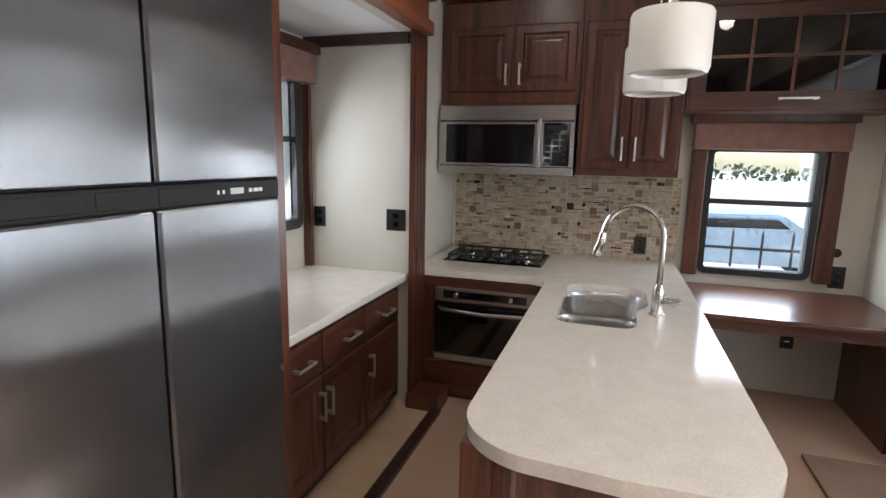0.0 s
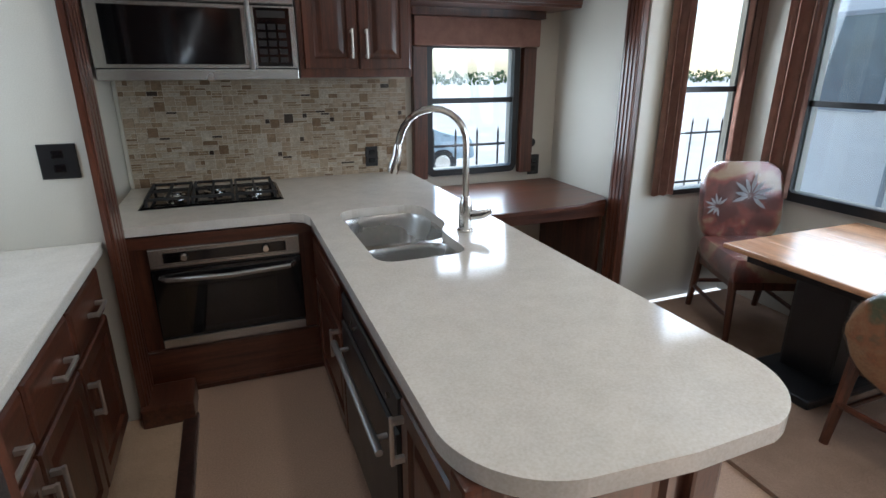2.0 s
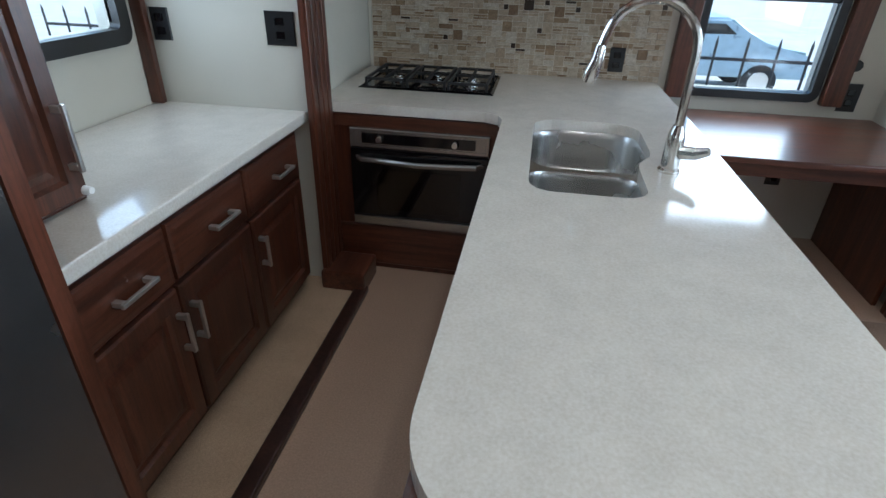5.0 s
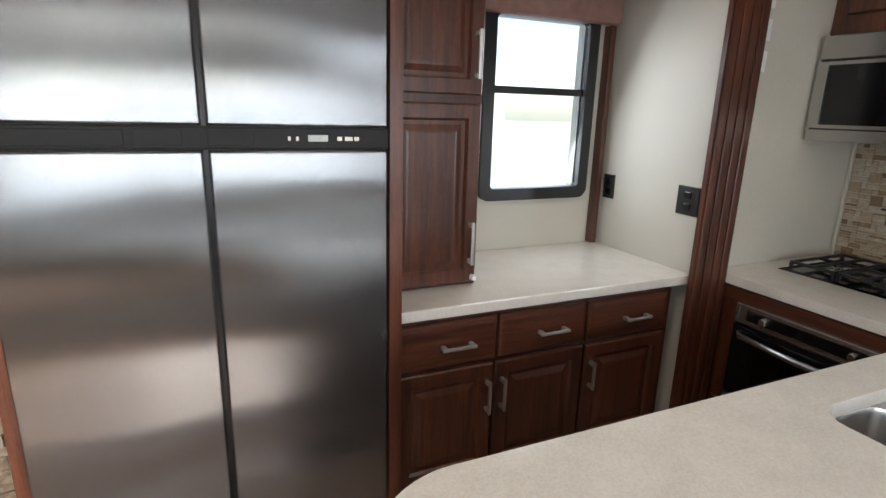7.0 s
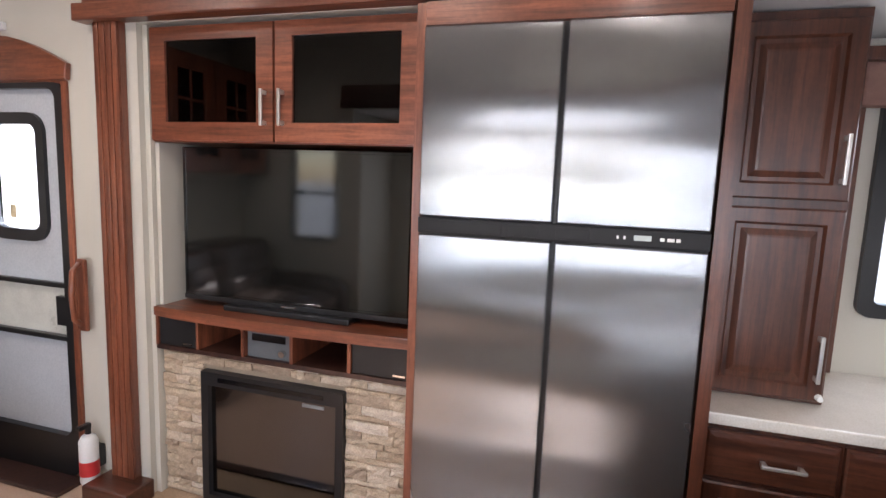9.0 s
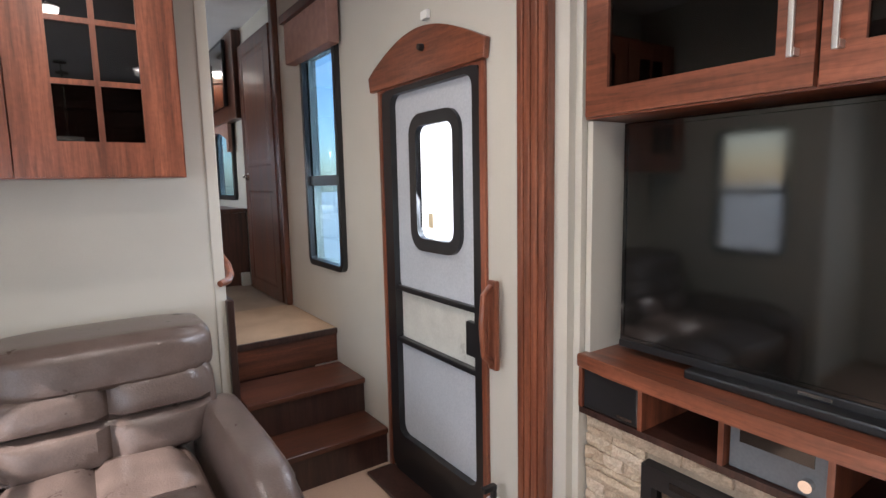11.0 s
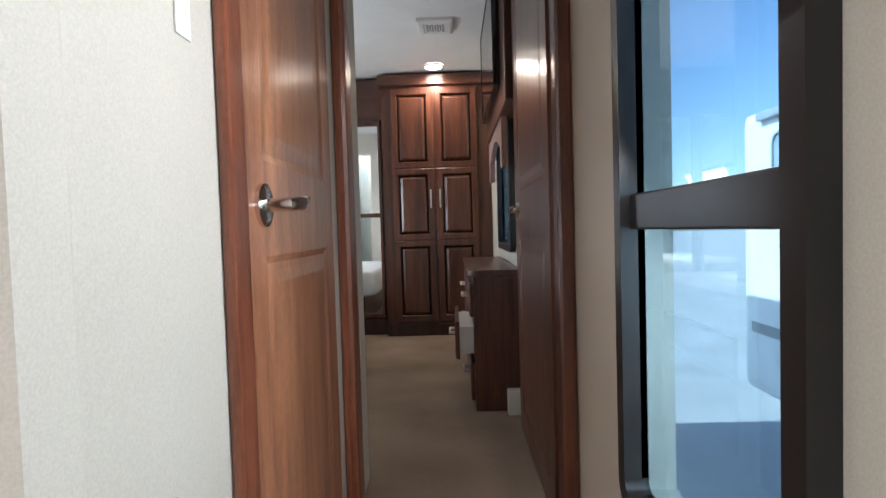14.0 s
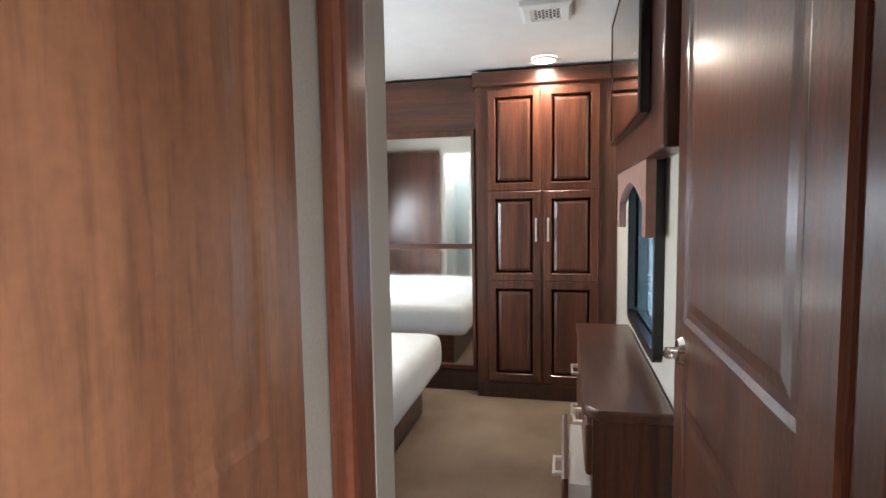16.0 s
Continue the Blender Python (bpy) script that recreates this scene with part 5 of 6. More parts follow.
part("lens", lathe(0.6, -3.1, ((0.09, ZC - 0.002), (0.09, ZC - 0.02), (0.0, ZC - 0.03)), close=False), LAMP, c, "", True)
bb = bpy.data.lights.new("bathroom_fill_lamp", "POINT")
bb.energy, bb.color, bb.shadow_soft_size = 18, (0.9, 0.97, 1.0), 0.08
new("bathroom_fill_lamp", bb).location = (0.6, -3.1, ZC - 0.1)
wb = thing("wall_bracket", (-0.17, -2.69, 1.84), "small dark bracket box high on the hallway wall", "bracket")
part("case", box(-0.205, -0.137, -2.74, -2.64, 1.84, 2.08, 0.006), BLACK, wb)
part("face", box(-0.212, -0.206, -2.73, -2.65, 1.86, 2.06, 0.002), BLACKGLASS, wb)
# bathroom behind the mirror's view stays closed; living area
CFN = front(-2.085)
gc = thing("glass_overhead_cabinet", (0.6, -2.25, 1.49), "cherry overhead cabinet with mullioned dark glass doors", "cabinet")
for nm, b_ in (("bottom_panel", (0.035, 1.70, -2.395, -2.11, 1.49, 1.515)), ("top_panel", (0.035, 1.70, -2.395, -2.11, 2.38, 2.42)), ("side_panel", (0.035, 0.055, -2.395, -2.11, 1.515, 2.38)), ("side_panel", (1.68, 1.70, -2.395, -2.11, 1.515, 2.38)), ("back_panel", (0.055, 1.68, -2.395, -2.375, 1.515, 2.38))):
    part(nm, box(*b_), WARM, gc)
for a, b in ((0.045, 0.59), (0.595, 1.14), (1.145, 1.69)):
    d = part("glass_door", rounded_frame(front(-2.108), [(a, 1.495), (b, 1.495), (b, 2.41), (a, 2.41)], [(a + 0.13, 1.625), (b - 0.13, 1.625), (b - 0.13, 2.29), (a + 0.13, 2.29)], 0.0, 0.022), WARM, gc)
    part("pane", fbox(front(-2.108), a + 0.12, b - 0.12, 1.615, 2.30, 0.004, 0.008), SMOKED, d)
    bm = fbox(front(-2.108), (a + b) / 2 - 0.01, (a + b) / 2 + 0.01, 1.625, 2.29, 0.009, 0.0195)
    for v in (1.84, 2.06):
        fbox(front(-2.108), a + 0.13, b - 0.13, v - 0.01, v + 0.01, 0.009, 0.019, 0, bm)
    part("muntin", bm, WARM, d)

sofa = thing("reclining_sofa", (0.75, -1.75, 0), "brown leather reclining sofa with tufted backs", "sofa")


def cushion(a, b, c, d, e, f, r=0.06, puff=0.03):
    bm = box(a, b, c, d, e, f)
    bmesh.ops.subdivide_edges(bm, edges=bm.edges[:], cuts=5, use_grid_fill=True)
    cx, cy, cz = (a + b) / 2, (c + d) / 2, (e + f) / 2
    hx, hy, hz = (b - a) / 2, (d - c) / 2, (f - e) / 2
    for v in bm.verts:
        p = Vector(((v.co.x - cx) / hx, (v.co.y - cy) / hy, (v.co.z - cz) / hz))
        q = Vector((p.x * math.sqrt(max(0, 1 - p.y * p.y * 0.09 - p.z * p.z * 0.09)), p.y * math.sqrt(max(0, 1 - p.x * p.x * 0.09 - p.z * p.z * 0.09)), p.z * math.sqrt(max(0, 1 - p.x * p.x * 0.09 - p.y * p.y * 0.09))))
        w = noise.noise(v.co * 7) * 0.008
        v.co = Vector((cx + q.x * (hx + w), cy + q.y * (hy + w), cz + q.z * (hz + w)))
    return bm


def tufted(a, b, c, d, e, f, nu, nv, axis, lean=0.0, depth=0.028):
    """Padded block whose +y or +z face is drawn in by stitched seams."""
    bm = box(a, b, c, d, e, f)
    bmesh.ops.subdivide_edges(bm, edges=bm.edges[:], cuts=15, use_grid_fill=True)
    cx, cy, cz = (a + b) / 2, (c + d) / 2, (e + f) / 2
    hx, hy, hz = (b - a) / 2, (d - c) / 2, (f - e) / 2
    for v in bm.verts:
        p = Vector(((v.co.x - cx) / hx, (v.co.y - cy) / hy, (v.co.z - cz) / hz))
        k = [math.sqrt(max(0.0, 1 - 0.16 * (p[(i + 1) % 3] ** 4 + p[(i + 2) % 3] ** 4))) for i in range(3)]
        q = Vector((cx + p.x * k[0] * hx, cy + p.y * k[1] * hy, cz + p.z * k[2] * hz))
        w = p.z if axis == 1 else p.y
        seam = min(abs(math.sin(math.pi * nu * (p.x + 1) / 2)), abs(math.sin(math.pi * nv * (w + 1) / 2)))
        side = max(0.0, p[axis]) ** 6
        q[axis] += side * depth * (min(1.0, seam * 1.9) ** 0.5 - 0.6) + side * 0.006 * noise.noise(q * 14)
        q.y -= lean * (q.z - e)
        v.co = q
    return bm


part("base", cushion(0.0, 1.5, -2.25, -1.25, 0.03, 0.34), LEATHER, sofa, "", True)
for a, b in ((-0.09, 0.10), (1.42, 1.61)):
    part("armrest", tufted(a, b, -2.15, -1.12, 0.02, 0.575, 1, 1, 2, 0.0, 0.05), LEATHER, sofa, "padded leather armrest", True)
for a, b in ((0.13, 0.775), (0.78, 1.42)):
    part("seat_cushion", tufted(a, b, -1.95, -1.13, 0.30, 0.48, 2, 2, 2), LEATHER, sofa, "", True)
    lo, hi = (a - 0.12, b) if a < 0.5 else (a, b + 0.12)
    part("back_cushion", tufted(lo, hi, -2.14, -1.84, 0.44, 0.78, 2, 2, 1, 0.26, 0.045), LEATHER, sofa, "tufted lower back", True)
    part("headrest", tufted(lo - 0.01, hi, -2.29, -1.91, 0.70, 0.90, 1, 1, 1, 0.2, 0.05), LEATHER, sofa, "", True)

# ---- dining ----
tb = thing("dining_table", (2.1, 1.85, 0.02), "dining table with light wood top on a dark pedestal", "table")
part("tabletop", box(1.67, 2.585, 1.54, 2.24, 0.635, 0.66, 0.008), OAKTOP, tb)
part("apron", box(1.76, 2.56, 1.60, 2.18, 0.575, 0.635, 0.006), BLACK, tb)
part("pedestal", box(2.0, 2.28, 1.86, 2.10, 0.05, 0.575, 0.015), BLACK, tb)
part("foot", box(1.8, 2.45, 1.80, 2.16, 0.021, 0.06, 0.01), BLACK, tb)


def flower(F, u, v, n, r, parent, turn=90):
    """A fan of long pointed petals with a notch of fabric between them."""
    bm = bmesh.new()
    for k in range(9):
        a = radians(turn - 120 + 30 * k)
        t = Vector((math.cos(a), math.sin(a)))
        s = Vector((-t.y, t.x))
        l_ = r * (1.0, 0.8, 1.05, 0.9, 1.1, 0.85, 1.0, 0.75, 0.9)[k]
        pts = [t * 0.12 * r, t * l_ * 0.45 + s * 0.10 * r, t * l_ * 0.75 + s * 0.07 * r, t * l_, t * l_ * 0.75 - s * 0.07 * r, t * l_ * 0.45 - s * 0.10 * r]
        bm.faces.new([bm.verts.new(F(u + p.x, v + p.y, n)) for p in pts])
    bmesh.ops.solidify(bm, geom=bm.faces[:], thickness=0.001)
    return part("petal_print", bm, PETAL, parent, "pale petal pattern")


def dining_chair(fabric, label, low=0.42, top=0.88, bend=0.12):
    c = thing("dining_chair", (0, 0, 0), label, "chair", "chairs at the dining table")
    part("seat", cushion(-0.23, 0.23, -0.24, 0.22, 0.35, 0.47), fabric, c, "padded seat", True)
    tall = top - low
    bm = prism([(x, z) for x, z in rounded(-0.22, 0.22, 0.0, tall, bend, 6)], 0, 0.07, 0.02)
    bmesh.ops.transform(bm, matrix=Matrix.Translation((0, 0.27, low)) @ Matrix.Rotation(radians(82), 4, "X"), verts=bm.verts)
    part("backrest", bm, fabric, c, "rounded upholstered back", True)
    bm = prism([(x, z) for x, z in rounded(-0.226, 0.226, -0.005, tall + 0.005, bend + 0.005, 6)], -0.004, 0.074, 0.02)
    bmesh.ops.transform(bm, matrix=Matrix.Translation((0, 0.27, low)) @ Matrix.Rotation(radians(82), 4, "X"), verts=bm.verts)
    part("back_film", bm, FILM, c, "clear protective plastic film", True)
    for x in (-0.2, 0.2):
        part("leg", tube([(x, -0.22, 0.0), (x, -0.19, 0.36)], [0.016, 0.024], sides=8), CHERRY, c)
        part("leg", tube([(x, 0.28, 0.0), (x, 0.24, 0.20), (x, 0.21, 0.40)], [0.017, 0.022, 0.026], sides=8), CHERRY, c)
        part("stretcher", tube([(x, -0.21, 0.14), (x, 0.25, 0.14)], 0.012, sides=8), CHERRY, c)
    part("stretcher", tube([(-0.2, 0.255, 0.17), (0.2, 0.255, 0.17)], 0.013, sides=8), CHERRY, c)
    part("seat_frame", box(-0.21, 0.21, -0.22, 0.22, 0.30, 0.36, 0.006), CHERRY, c)
    part("film_cover", cushion(-0.24, 0.24, -0.25, 0.225, 0.345, 0.482), FILM, c, "clear protective plastic film", True)
    return c


ch = dining_chair(FLORAL, "upholstered dining chair with reddish floral fabric under plastic film")
BACKFACE = lambda u, v, n: (u, 0.192 - n + (v - 0.42) * 0.14, v)
flower(BACKFACE, 0.03, 0.70, 0.006, 0.12, ch, 80)
flower(BACKFACE, -0.15, 0.64, 0.006, 0.07, ch, 160)
ch.matrix_basis = pose(2.25, 2.50, 0.02, 0, 0, -24)
ch2 = dining_chair(GREENFAB, "upholstered dining chair in green and orange leafy fabric", 0.30, 0.68, 0.17)
ch2.matrix_basis = pose(1.95, 1.44, 0.02, 0, 0, 90)


# ---- living room ceiling lights ----
for lx, ly, watts in ((0.45, 0.2, 20), (0.45, -1.3, 19), (1.1, 1.2, 16), (-0.3, 2.2, 7)):
    c = thing("ceiling_light", (lx, ly, ZC - 0.02), "round recessed ceiling puck light, switched on", "ceiling light", "living area ceiling lights")
    part("rim", lathe(lx, ly, ((0.075, ZC - 0.001), (0.075, ZC - 0.012), (0.062, ZC - 0.016)), close=False), WHITE, c, "", True)
    bulb = bpy.data.lights.new("ceiling_bulb", "SPOT")
    bulb.energy, bulb.color, bulb.shadow_soft_size, bulb.spot_size, bulb.spot_blend = watts, (1.0, 0.90, 0.76), 0.06, radians(165), 0.6
    new("ceiling_bulb", bulb).location = (lx, ly, ZC - 0.03)
    part("lens", lathe(lx, ly, ((0.062, ZC - 0.014), (0.03, ZC - 0.02), (0.0, ZC - 0.021)), close=False), LAMP, c, "", True)

# ---- outside ----
solo("ground", box(-150, 150, -150, 150, -1.02, -1.0), ASPHALT, "pale paved lot reaching to the horizon", "ground", "structure", at=(0, 0, 0))
fe = thing("iron_fence", (2, 9, -1.0), "black iron fence along the lot", "fence")
part("rail", box(-8, 14, 8.98, 9.02, 0.15, 0.19), IRON, fe)
part("rail", box(-8, 14, 8.98, 9.02, -0.85, -0.81), IRON, fe)
for k in range(56):
    x = -8 + k * 0.4
    part("picket", tube([(x, 9, -1.0), (x, 9, 0.38), (x, 9, 0.46)], [0.018, 0.018, 0.003], sides=6), IRON, fe)


def parked_car(x, y, paint, label):
    c = thing("parked_car", (x, y, -1.0), label, "car", "cars beyond the fence")
    prof = [(-2.2, 0.35), (-2.25, 0.75), (-1.4, 0.92), (-0.8, 1.38), (0.7, 1.42), (1.35, 0.98), (2.15, 0.88), (2.25, 0.4)]
    bm = bmesh.new()
    a = [bm.verts.new((x + u, y - 0.85 + (0.12 if v > 1 else 0), v - 1)) for u, v in prof]
    b = [bm.verts.new((x + u, y + 0.85 - (0.12 if v > 1 else 0), v - 1)) for u, v in prof]
    bm.faces.new(a)
    bm.faces.new(b)
    for i in range(len(prof)):
        j = (i + 1) % len(prof)
        bm.faces.new((a[i], a[j], b[j], b[i]))
    bmesh.ops.bevel(bm, geom=bm.edges[:], offset=0.05, segments=2, affect="EDGES")
    part("body", bm, paint, c, "", True)
    sb = prism([(x - 0.95, -0.02), (x - 0.65, 0.30), (x + 0.6, 0.32), (x + 1.0, 0.02)], 0, 0.03)
    sb.transform(Matrix(((1, 0, 0, 0), (0, 0, 1, y - 0.80), (0, 1, 0, 0), (0, 0, 0, 1))))
    part("side_window", sb, BLACKGLASS, c)
    for u in (-1.35, 1.4):
        for s in (-0.86, 0.7):
            w = part("wheel", tube([(x + u, y + s, -0.68), (x + u, y + s + 0.16, -0.68)], 0.32, sides=20), BLACK, c)
            part("rim", tube([(x + u, y + s - 0.01, -0.68), (x + u, y + s + 0.02, -0.68)], 0.19, sides=14), CHROME, w)
    return c


parked_car(2.8, 13.0, mat("silver_blue_paint", (0.45, 0.55, 0.60), 0.3, 0.3), "pale blue car parked beyond the fence")
parked_car(-3.5, 13.5, mat("white_paint", (0.7, 0.7, 0.7), 0.3), "white car parked beyond the fence")
hd = thing("hedge_line", (0, 80, -1.0), "far green hedge behind the lot", "hedge")
LEAF = mat("leaf", (0.07, 0.12, 0.04), 0.7, var=0.3)
bm = bmesh.new()
rng = random.Random(4)
for k in range(3500):
    p = Vector((rng.uniform(-90, 110), 80 + rng.uniform(-1.2, 1.2), -1 + rng.random() ** 0.6 * (1.6 + 0.5 * math.sin(k * 0.01))))
    q = Euler((rng.uniform(0, 6), rng.uniform(0, 6), rng.uniform(0, 6))).to_matrix() * rng.uniform(0.15, 0.4)
    bm.faces.new([bm.verts.new(p + q @ Vector(c_)) for c_ in ((-1, -0.6, 0), (1, -0.6, 0.2), (0.8, 0.6, 0), (-0.8, 0.6, -0.2))])
part("foliage", bm, LEAF, hd)
nb = thing("neighbour_trailer", (-4.6, -1.5, -1.0), "white travel trailer parked alongside", "trailer")
part("shell", box(-6.2, -3.7, -8, 1.0, -0.4, 2.6, 0.12), RVWHITE, nb)
NF = left(-3.695)
for a, b in ((-4.94, -4.42), (-7.4, -6.6)):
    w = part("window", rounded_frame(NF, rounded(a, b, 1.45, 2.32, 0.12), rounded(a + 0.03, b - 0.03, 1.48, 2.29, 0.09), 0, 0.03), mat("trailer_trim", (0.4, 0.42, 0.44), 0.4), nb)
    part("bar", fbox(NF, a + 0.03, b - 0.03, 1.86, 1.89, 0.012, 0.02), mat("trailer_bar", (0.5, 0.52, 0.54), 0.4), w)
    part("pane", fbox(NF, a + 0.02, b - 0.02, 1.47, 2.30, 0.002, 0.012), mat("trailer_glass", (0.30, 0.38, 0.42), 0.1), w)
GREYTRIM = mat("awning_grey", (0.35, 0.38, 0.42), 0.4)
part("awning_rail", fbox(NF, -7.6, -0.4, 2.46, 2.54, 0.0, 0.07, 0.01), GREYTRIM, nb, "grey awning rail")
for yy in (-4.12, -0.8):
    part("awning_arm", tube([(-3.64, yy, 2.46), (-3.62, yy - 0.12, 0.3)], 0.035, sides=8), GREYTRIM, nb, "grey awning arm")
part("door_outline", rounded_frame(NF, rounded(-3.3, -2.6, 0.0, 2.0, 0.10), rounded(-3.27, -2.63, 0.03, 1.97, 0.08), 0, 0.02), GREYTRIM, nb)
for yy in (-4.5, -3.95):
    part("step_rail", tube([(-3.3, yy, -0.4), (-3.3, yy, 0.62), (-3.33, yy - 0.06, 0.72), (-3.66, yy - 0.1, 0.75)], 0.02, sides=8), IRON, nb, "black step hand rail")
part("side_stripe", fbox(NF, -7.8, 0.9, 0.25, 0.36, 0.0, 0.006), mat("stripe_grey", (0.25, 0.28, 0.3), 0.4), nb)
for yy in (-4.2, -3.3):
    part("wheel", tube([(-3.95, yy, -0.65), (-3.72, yy, -0.65)], 0.35, sides=20), BLACK, nb)


# Shell edge and height are chosen to block sun from floor past y 1.3.
rt_ = thing("travel_trailer", (8.0, 2.87, -1.0), "tall white travel trailer parked beside the dining windows", "trailer")
part("shell", box(4.0, 12.0, 1.62, 4.1, -0.4, 3.05, 0.10), RVWHITE, rt_)
RF = right(3.995)
for a, b, c0, c1 in ((2.0, 2.75, 0.9, 1.75), (3.05, 3.75, 1.1, 1.8)):
    w = part("window", rounded_frame(RF, rounded(a, b, c0, c1, 0.10), rounded(a + 0.03, b - 0.03, c0 + 0.03, c1 - 0.03, 0.08), 0, 0.03), GREYTRIM, rt_)
    part("pane", fbox(RF, a + 0.02, b - 0.02, c0 + 0.02, c1 - 0.02, 0.002, 0.012), mat("dark_trailer_glass", (0.16, 0.20, 0.23), 0.1), w)
part("bumper", box(3.85, 4.0, 1.7, 4.0, -0.55, -0.42, 0.02), GREYTRIM, rt_)
part("ladder_rail", tube([(3.93, 2.9, -0.3), (3.93, 2.9, 3.0)], 0.02, sides=8), GREYTRIM, rt_)
for yy in (1.75, 3.85):
    part("tail_lamp", box(3.97, 4.0, yy, yy + 0.12, 0.0, 0.25, 0.01), RED, rt_, "red tail lamp")
    for xx in (7.4, 8.3):
        part("wheel", tube([(xx, yy - 0.1, -0.65), (xx, yy + 0.12, -0.65)], 0.35, sides=20), BLACK, rt_)


# ---- stone facing round the fireplace ----
def piece_mesh(name, w, h, d, jag, material, seed):
    """One small block in the plane facing +x, its face rough or smooth."""
    r = random.Random(seed)
    bm = bmesh.new()
    nu, nv = (4, 2) if jag else (1, 1)
    top = [[bm.verts.new((d + (r.uniform(-jag, jag) if jag else 0) - (0.5 * jag if i in (0, nu) or j in (0, nv) else 0), -w / 2 + w * i / nu, -h / 2 + h * j / nv)) for j in range(nv + 1)] for i in range(nu + 1)]
    for i in range(nu):
        for j in range(nv):
            bm.faces.new((top[i][j], top[i + 1][j], top[i + 1][j + 1], top[i][j + 1]))
    rim = [top[i][0] for i in range(nu + 1)] + [top[nu][j] for j in range(1, nv + 1)] + [top[i][nv] for i in range(nu - 1, -1, -1)] + [top[0][j] for j in range(nv - 1, 0, -1)]
    back = [bm.verts.new((0, v.co.y, v.co.z)) for v in rim]
    for i in range(len(rim)):
        j = (i + 1) % len(rim)
        bm.faces.new((rim[j], rim[i], back[i], back[j]))
    return mesh_of(name, bm, material)


def pieces_material(name, stops, rough, bump, scale):
    m = mat(name, (0.5, 0.4, 0.3), rough, var=0.2, scale=scale, fine=0.12, fine_scale=140, bump=bump, bump_scale=120)
    n, l = m.node_tree.nodes, m.node_tree.links
    info, ramp = n.new("ShaderNodeObjectInfo"), n.new("ShaderNodeValToRGB")
    ramp.color_ramp.interpolation = "CONSTANT"
    els = ramp.color_ramp.elements
    els[0].position, els[0].color = 0.0, (*stops[0][1], 1)
    els[1].position, els[1].color = stops[1][0], (*stops[1][1], 1)
    for p, c in stops[2:]:
        els.new(p).color = (*c, 1)
    l.new(info.outputs["Random"], ramp.inputs[0])
    mixn = [q for q in n if q.bl_idname == "ShaderNodeMix"][0]
    noise_ramp = [q for q in n if q.bl_idname == "ShaderNodeValToRGB" and q is not ramp][0]
    noise_ramp.color_ramp.elements[0].color = (0.8, 0.8, 0.8, 1)
    noise_ramp.color_ramp.elements[1].color = (1.12, 1.12, 1.12, 1)
    mul = n.new("ShaderNodeMix")
    mul.data_type, mul.blend_type = "RGBA", "MULTIPLY"
    mul.inputs[0].default_value = 1.0
    l.new(ramp.outputs[0], mul.inputs[6])
    l.new(noise_ramp.outputs[0], mul.inputs[7])
    l.new(mul.outputs[2], mixn.inputs[6])
    return m


STONE = pieces_material("ledge_stone", [(0, (0.50, 0.40, 0.29)), (0.25, (0.56, 0.46, 0.35)), (0.5, (0.44, 0.34, 0.24)), (0.72, (0.60, 0.51, 0.41)), (0.9, (0.38, 0.29, 0.21))], 0.85, 0.5, (12, 12, 30))
face = thing("stone_facing", (-0.9, -0.16, 0.022), "tan ledge-stone facing around the fireplace", "stone facing")
bm = box(-1.0, -0.885, -0.77, -0.552, 0.023, 0.713)
box(-1.0, -0.885, 0.147, 0.448, 0.023, 0.713, bm=bm)
box(-1.0, -0.885, -0.552, 0.147, 0.637, 0.713, bm=bm)
part("mortar_bed", bm, mat("mortar", (0.33, 0.26, 0.19), 0.95, bump=0.3), face)
rng = random.Random(11)
stones = {}
v = 0.025
while v < 0.70:
    h = rng.choice((0.026, 0.034, 0.042))
    h = min(h, 0.713 - v)
    for s0, s1 in (((-0.77, 0.446),) if v >= 0.637 else ((-0.77, -0.553), (0.148, 0.446))):
        u = s0
        while u < s1 - 0.015:
            w = min(rng.choice((0.07, 0.10, 0.14, 0.19)), s1 - u)
            if s1 - u - w < 0.03:
                w = s1 - u
            key = (round(w, 3), round(h, 3), rng.randrange(3))
            if key not in stones:
                stones[key] = piece_mesh("stone", key[0] - 0.002, key[1] - 0.002, 0.012, 0.006, STONE, hash(key) % 1000)
            ob = new("stone", stones[key])
            ob.parent = face
            ob.location = Vector((-0.885 + rng.uniform(0, 0.009), u + w / 2, v + h / 2)) - ROOT[face]
            u += w
    v += h

# ---- mosaic backsplash ----
TILE = pieces_material("mosaic_tile", [(0, (0.390, 0.312, 0.226)), (0.30, (0.437, 0.367, 0.281)), (0.55, (0.343, 0.265, 0.187)), (0.72, (0.250, 0.176, 0.109)), (0.84, (0.195, 0.129, 0.078)), (0.91, (0.468, 0.406, 0.328)), (0.975, (0.039, 0.027, 0.020))], 0.25, 0.05, (30, 30, 30))
splash = thing("mosaic_backsplash", (-0.1, 3.75, 0.797), "beige and brown mosaic tile backsplash behind the cooktop", "backsplash")
part("grout", box(-0.862, 0.665, 3.750, 3.758, 0.797, 1.352), mat("grout", (0.50, 0.44, 0.35), 0.9, bump=0.2), splash)
part("edge_strip", box(-0.862, -0.845, 3.74, 3.7495, 0.797, 1.352, 0.003), WALL, splash)
rng = random.Random(5)
G = 0.0255
NU, NV = 59, 21
taken = set()
tiles = {}
rest = bmesh.new()
count = 0
cells = [(i, j) for j in range(NV) for i in range(NU)]
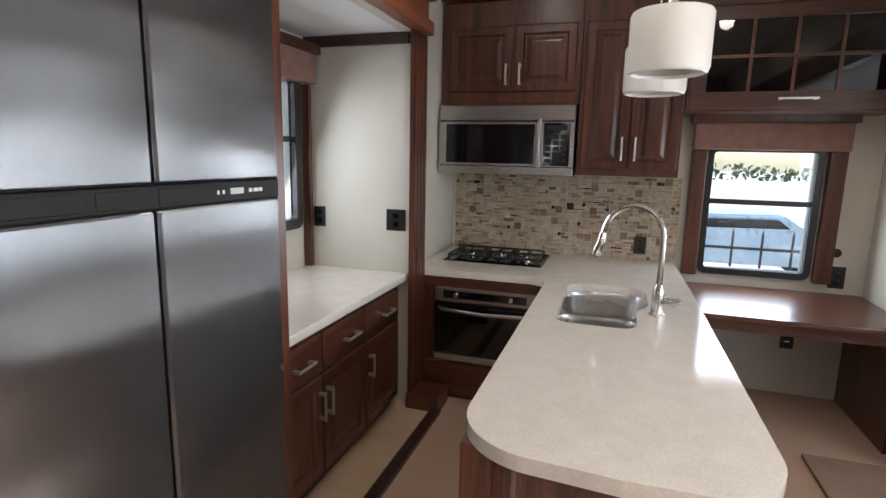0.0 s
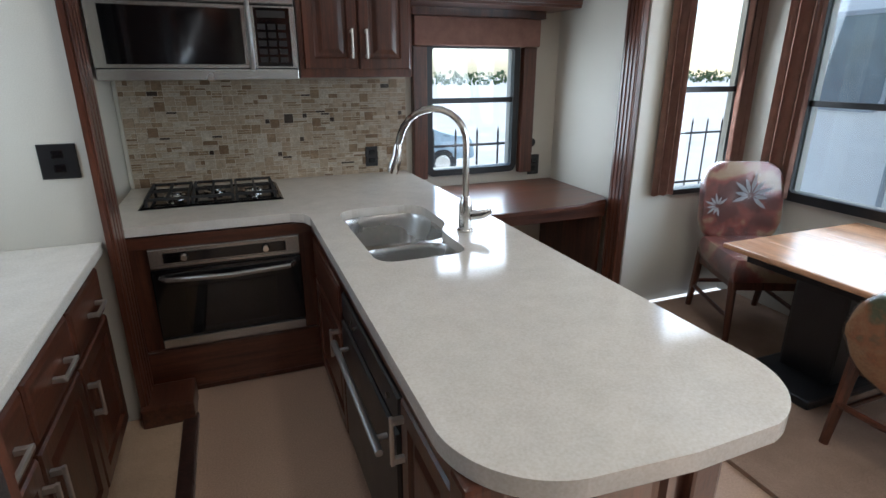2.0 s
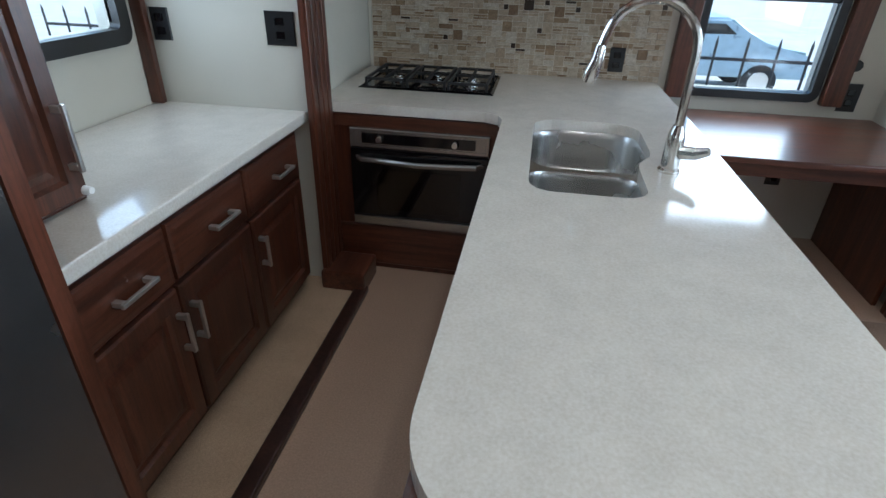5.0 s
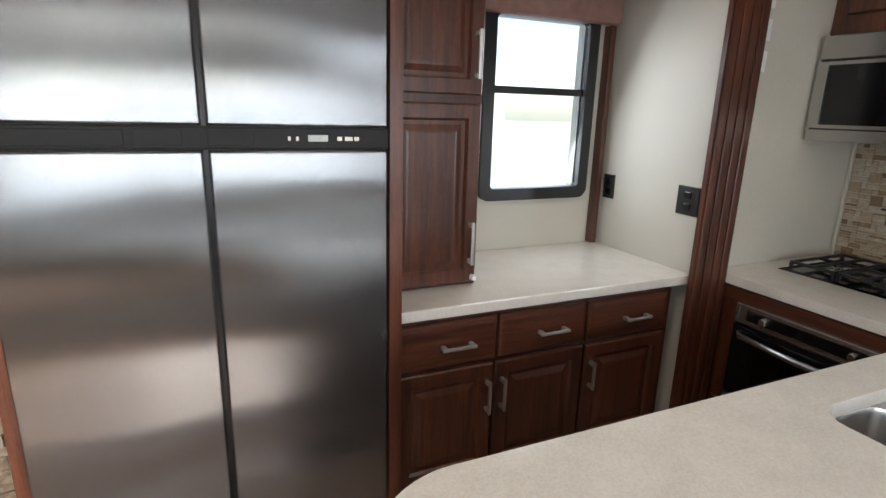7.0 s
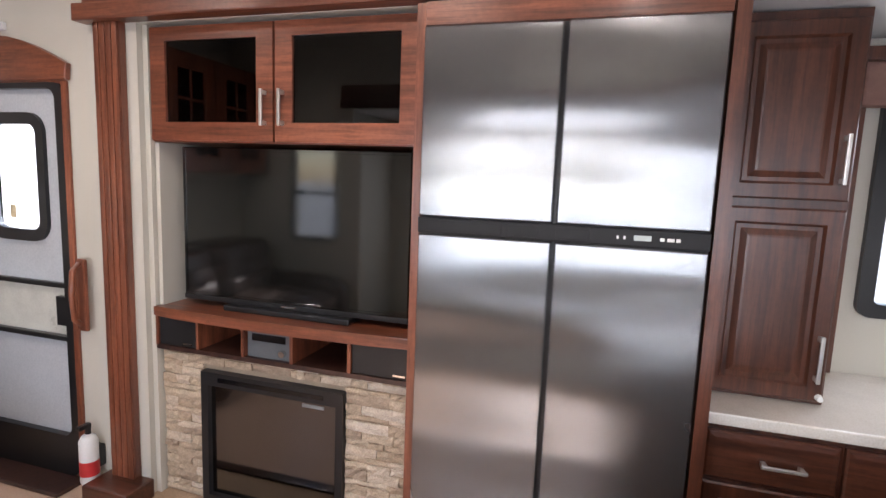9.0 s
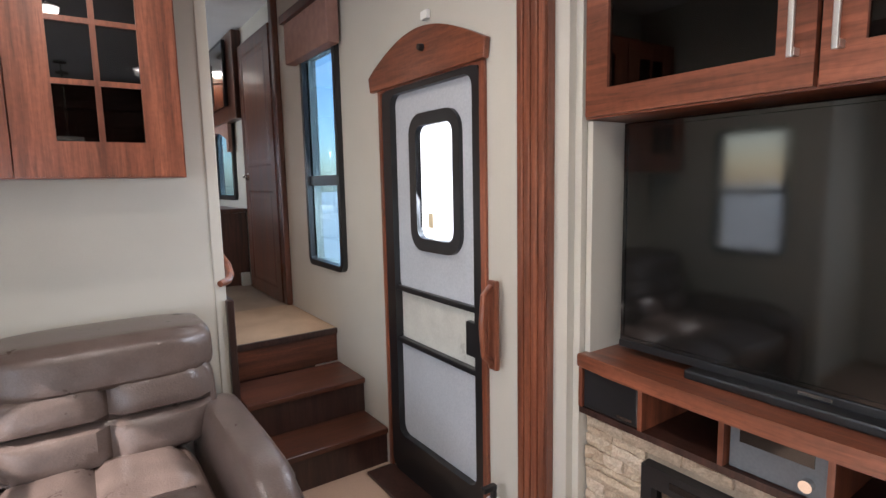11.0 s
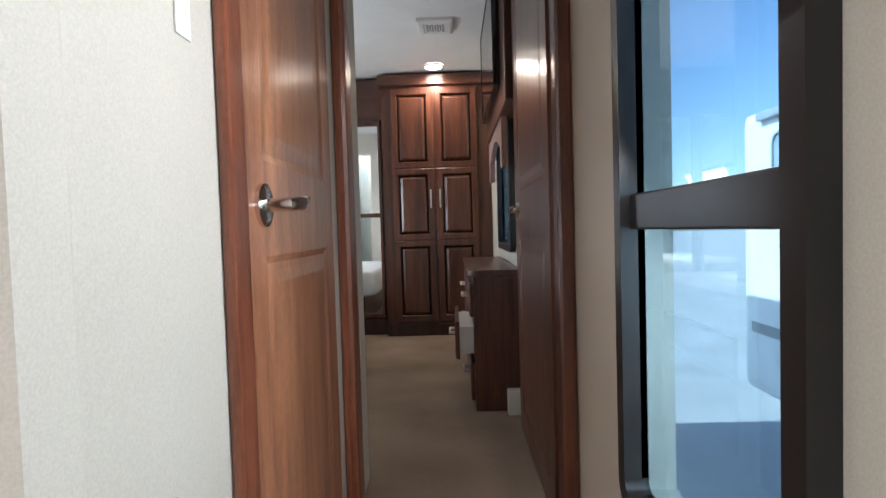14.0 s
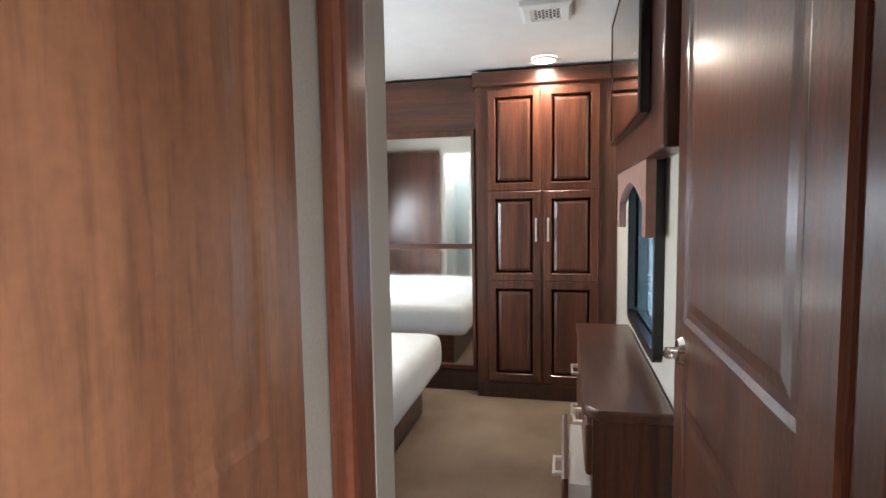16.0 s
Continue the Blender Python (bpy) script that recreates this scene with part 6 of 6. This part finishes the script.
for i, j in cells:
    if (i, j) in taken:
        continue
    opts = [(1, 1), (2, 1), (2, 1), (2, 1), (2, 2), (3, 1), (1, 1)]
    rng.shuffle(opts)
    for a_, b_ in opts + [(1, 1)]:
        need = [(i + p, j + q) for p in range(a_) for q in range(b_)]
        if all(c not in taken and c[0] < NU and c[1] < NV for c in need):
            break
    taken.update(need)
    split = rng.random() < 0.6 and a_ > b_
    rows_n = b_ * 2 if split else 1
    for r_ in range(rows_n):
        w, h = a_ * G, b_ * G / rows_n
        cx, cz = -0.842 + (i + a_ / 2) * G, 0.80 + j * G * 1.02 + (r_ + 0.5) * h
        if count < 300 and i < 34 and (i * 7 + j * 3) % 2 == 0:
            key = (a_, b_, rows_n)
            if key not in tiles:
                me = piece_mesh("tile", w - 0.0028, h - 0.0028, 0.004, 0, TILE, 1)
                me.transform(Matrix.Rotation(radians(-90), 4, "Z"))
                tiles[key] = me
            ob = new("tile", tiles[key])
            ob.parent = splash
            ob.location = Vector((cx, 3.750, cz)) - ROOT[splash]
            count += 1
        else:
            fbox(rear(3.75), cx - w / 2 + 0.0014, cx + w / 2 - 0.0014, cz - h / 2 + 0.0014, cz + h / 2 - 0.0014, 0.0, 0.004, 0, rest)
TILE2 = TILE.copy()
n2, l2 = TILE2.node_tree.nodes, TILE2.node_tree.links
inf = [q for q in n2 if q.bl_idname == "ShaderNodeObjectInfo"][0]
rmp = [q for q in n2 if q.bl_idname == "ShaderNodeValToRGB" and q.color_ramp.interpolation == "CONSTANT"][0]
geo = n2.new("ShaderNodeNewGeometry")
l2.new(geo.outputs["Random Per Island"], rmp.inputs[0])
rt = part("tile_field", rest, TILE2, splash)
rt["kind"] = "stuff"

# ---- small things on the walls ----
tag = thing("paper_tag", (-0.86, 3.02, 1.62), "small white paper tags stuck on the kitchen wall", "paper tag")
for v0_, v1_ in ((1.62, 1.70), (1.74, 1.82), (1.86, 1.93)):
    part("sheet", fbox(left(-0.865), 2.99, 3.05, v0_, v1_, 0.001, 0.003), WHITE, tag)
sen = thing("door_sensor", LW(-1.555, 2.10, 0), "tiny white sensor above the entry door", "sensor")
part("case", fbox(LW, -1.58, -1.53, 2.10, 2.135, 0.001, 0.02, 0.005), WHITE, sen)
cat = thing("door_catch", LW(-1.555, 2.0, 0.03), "small bronze catch on the arched door casing", "catch")
part("knob", tube([LW(-1.555, 1.99, 0.03), LW(-1.555, 1.99, 0.05)], [0.016, 0.012], sides=12), BLACK, cat)
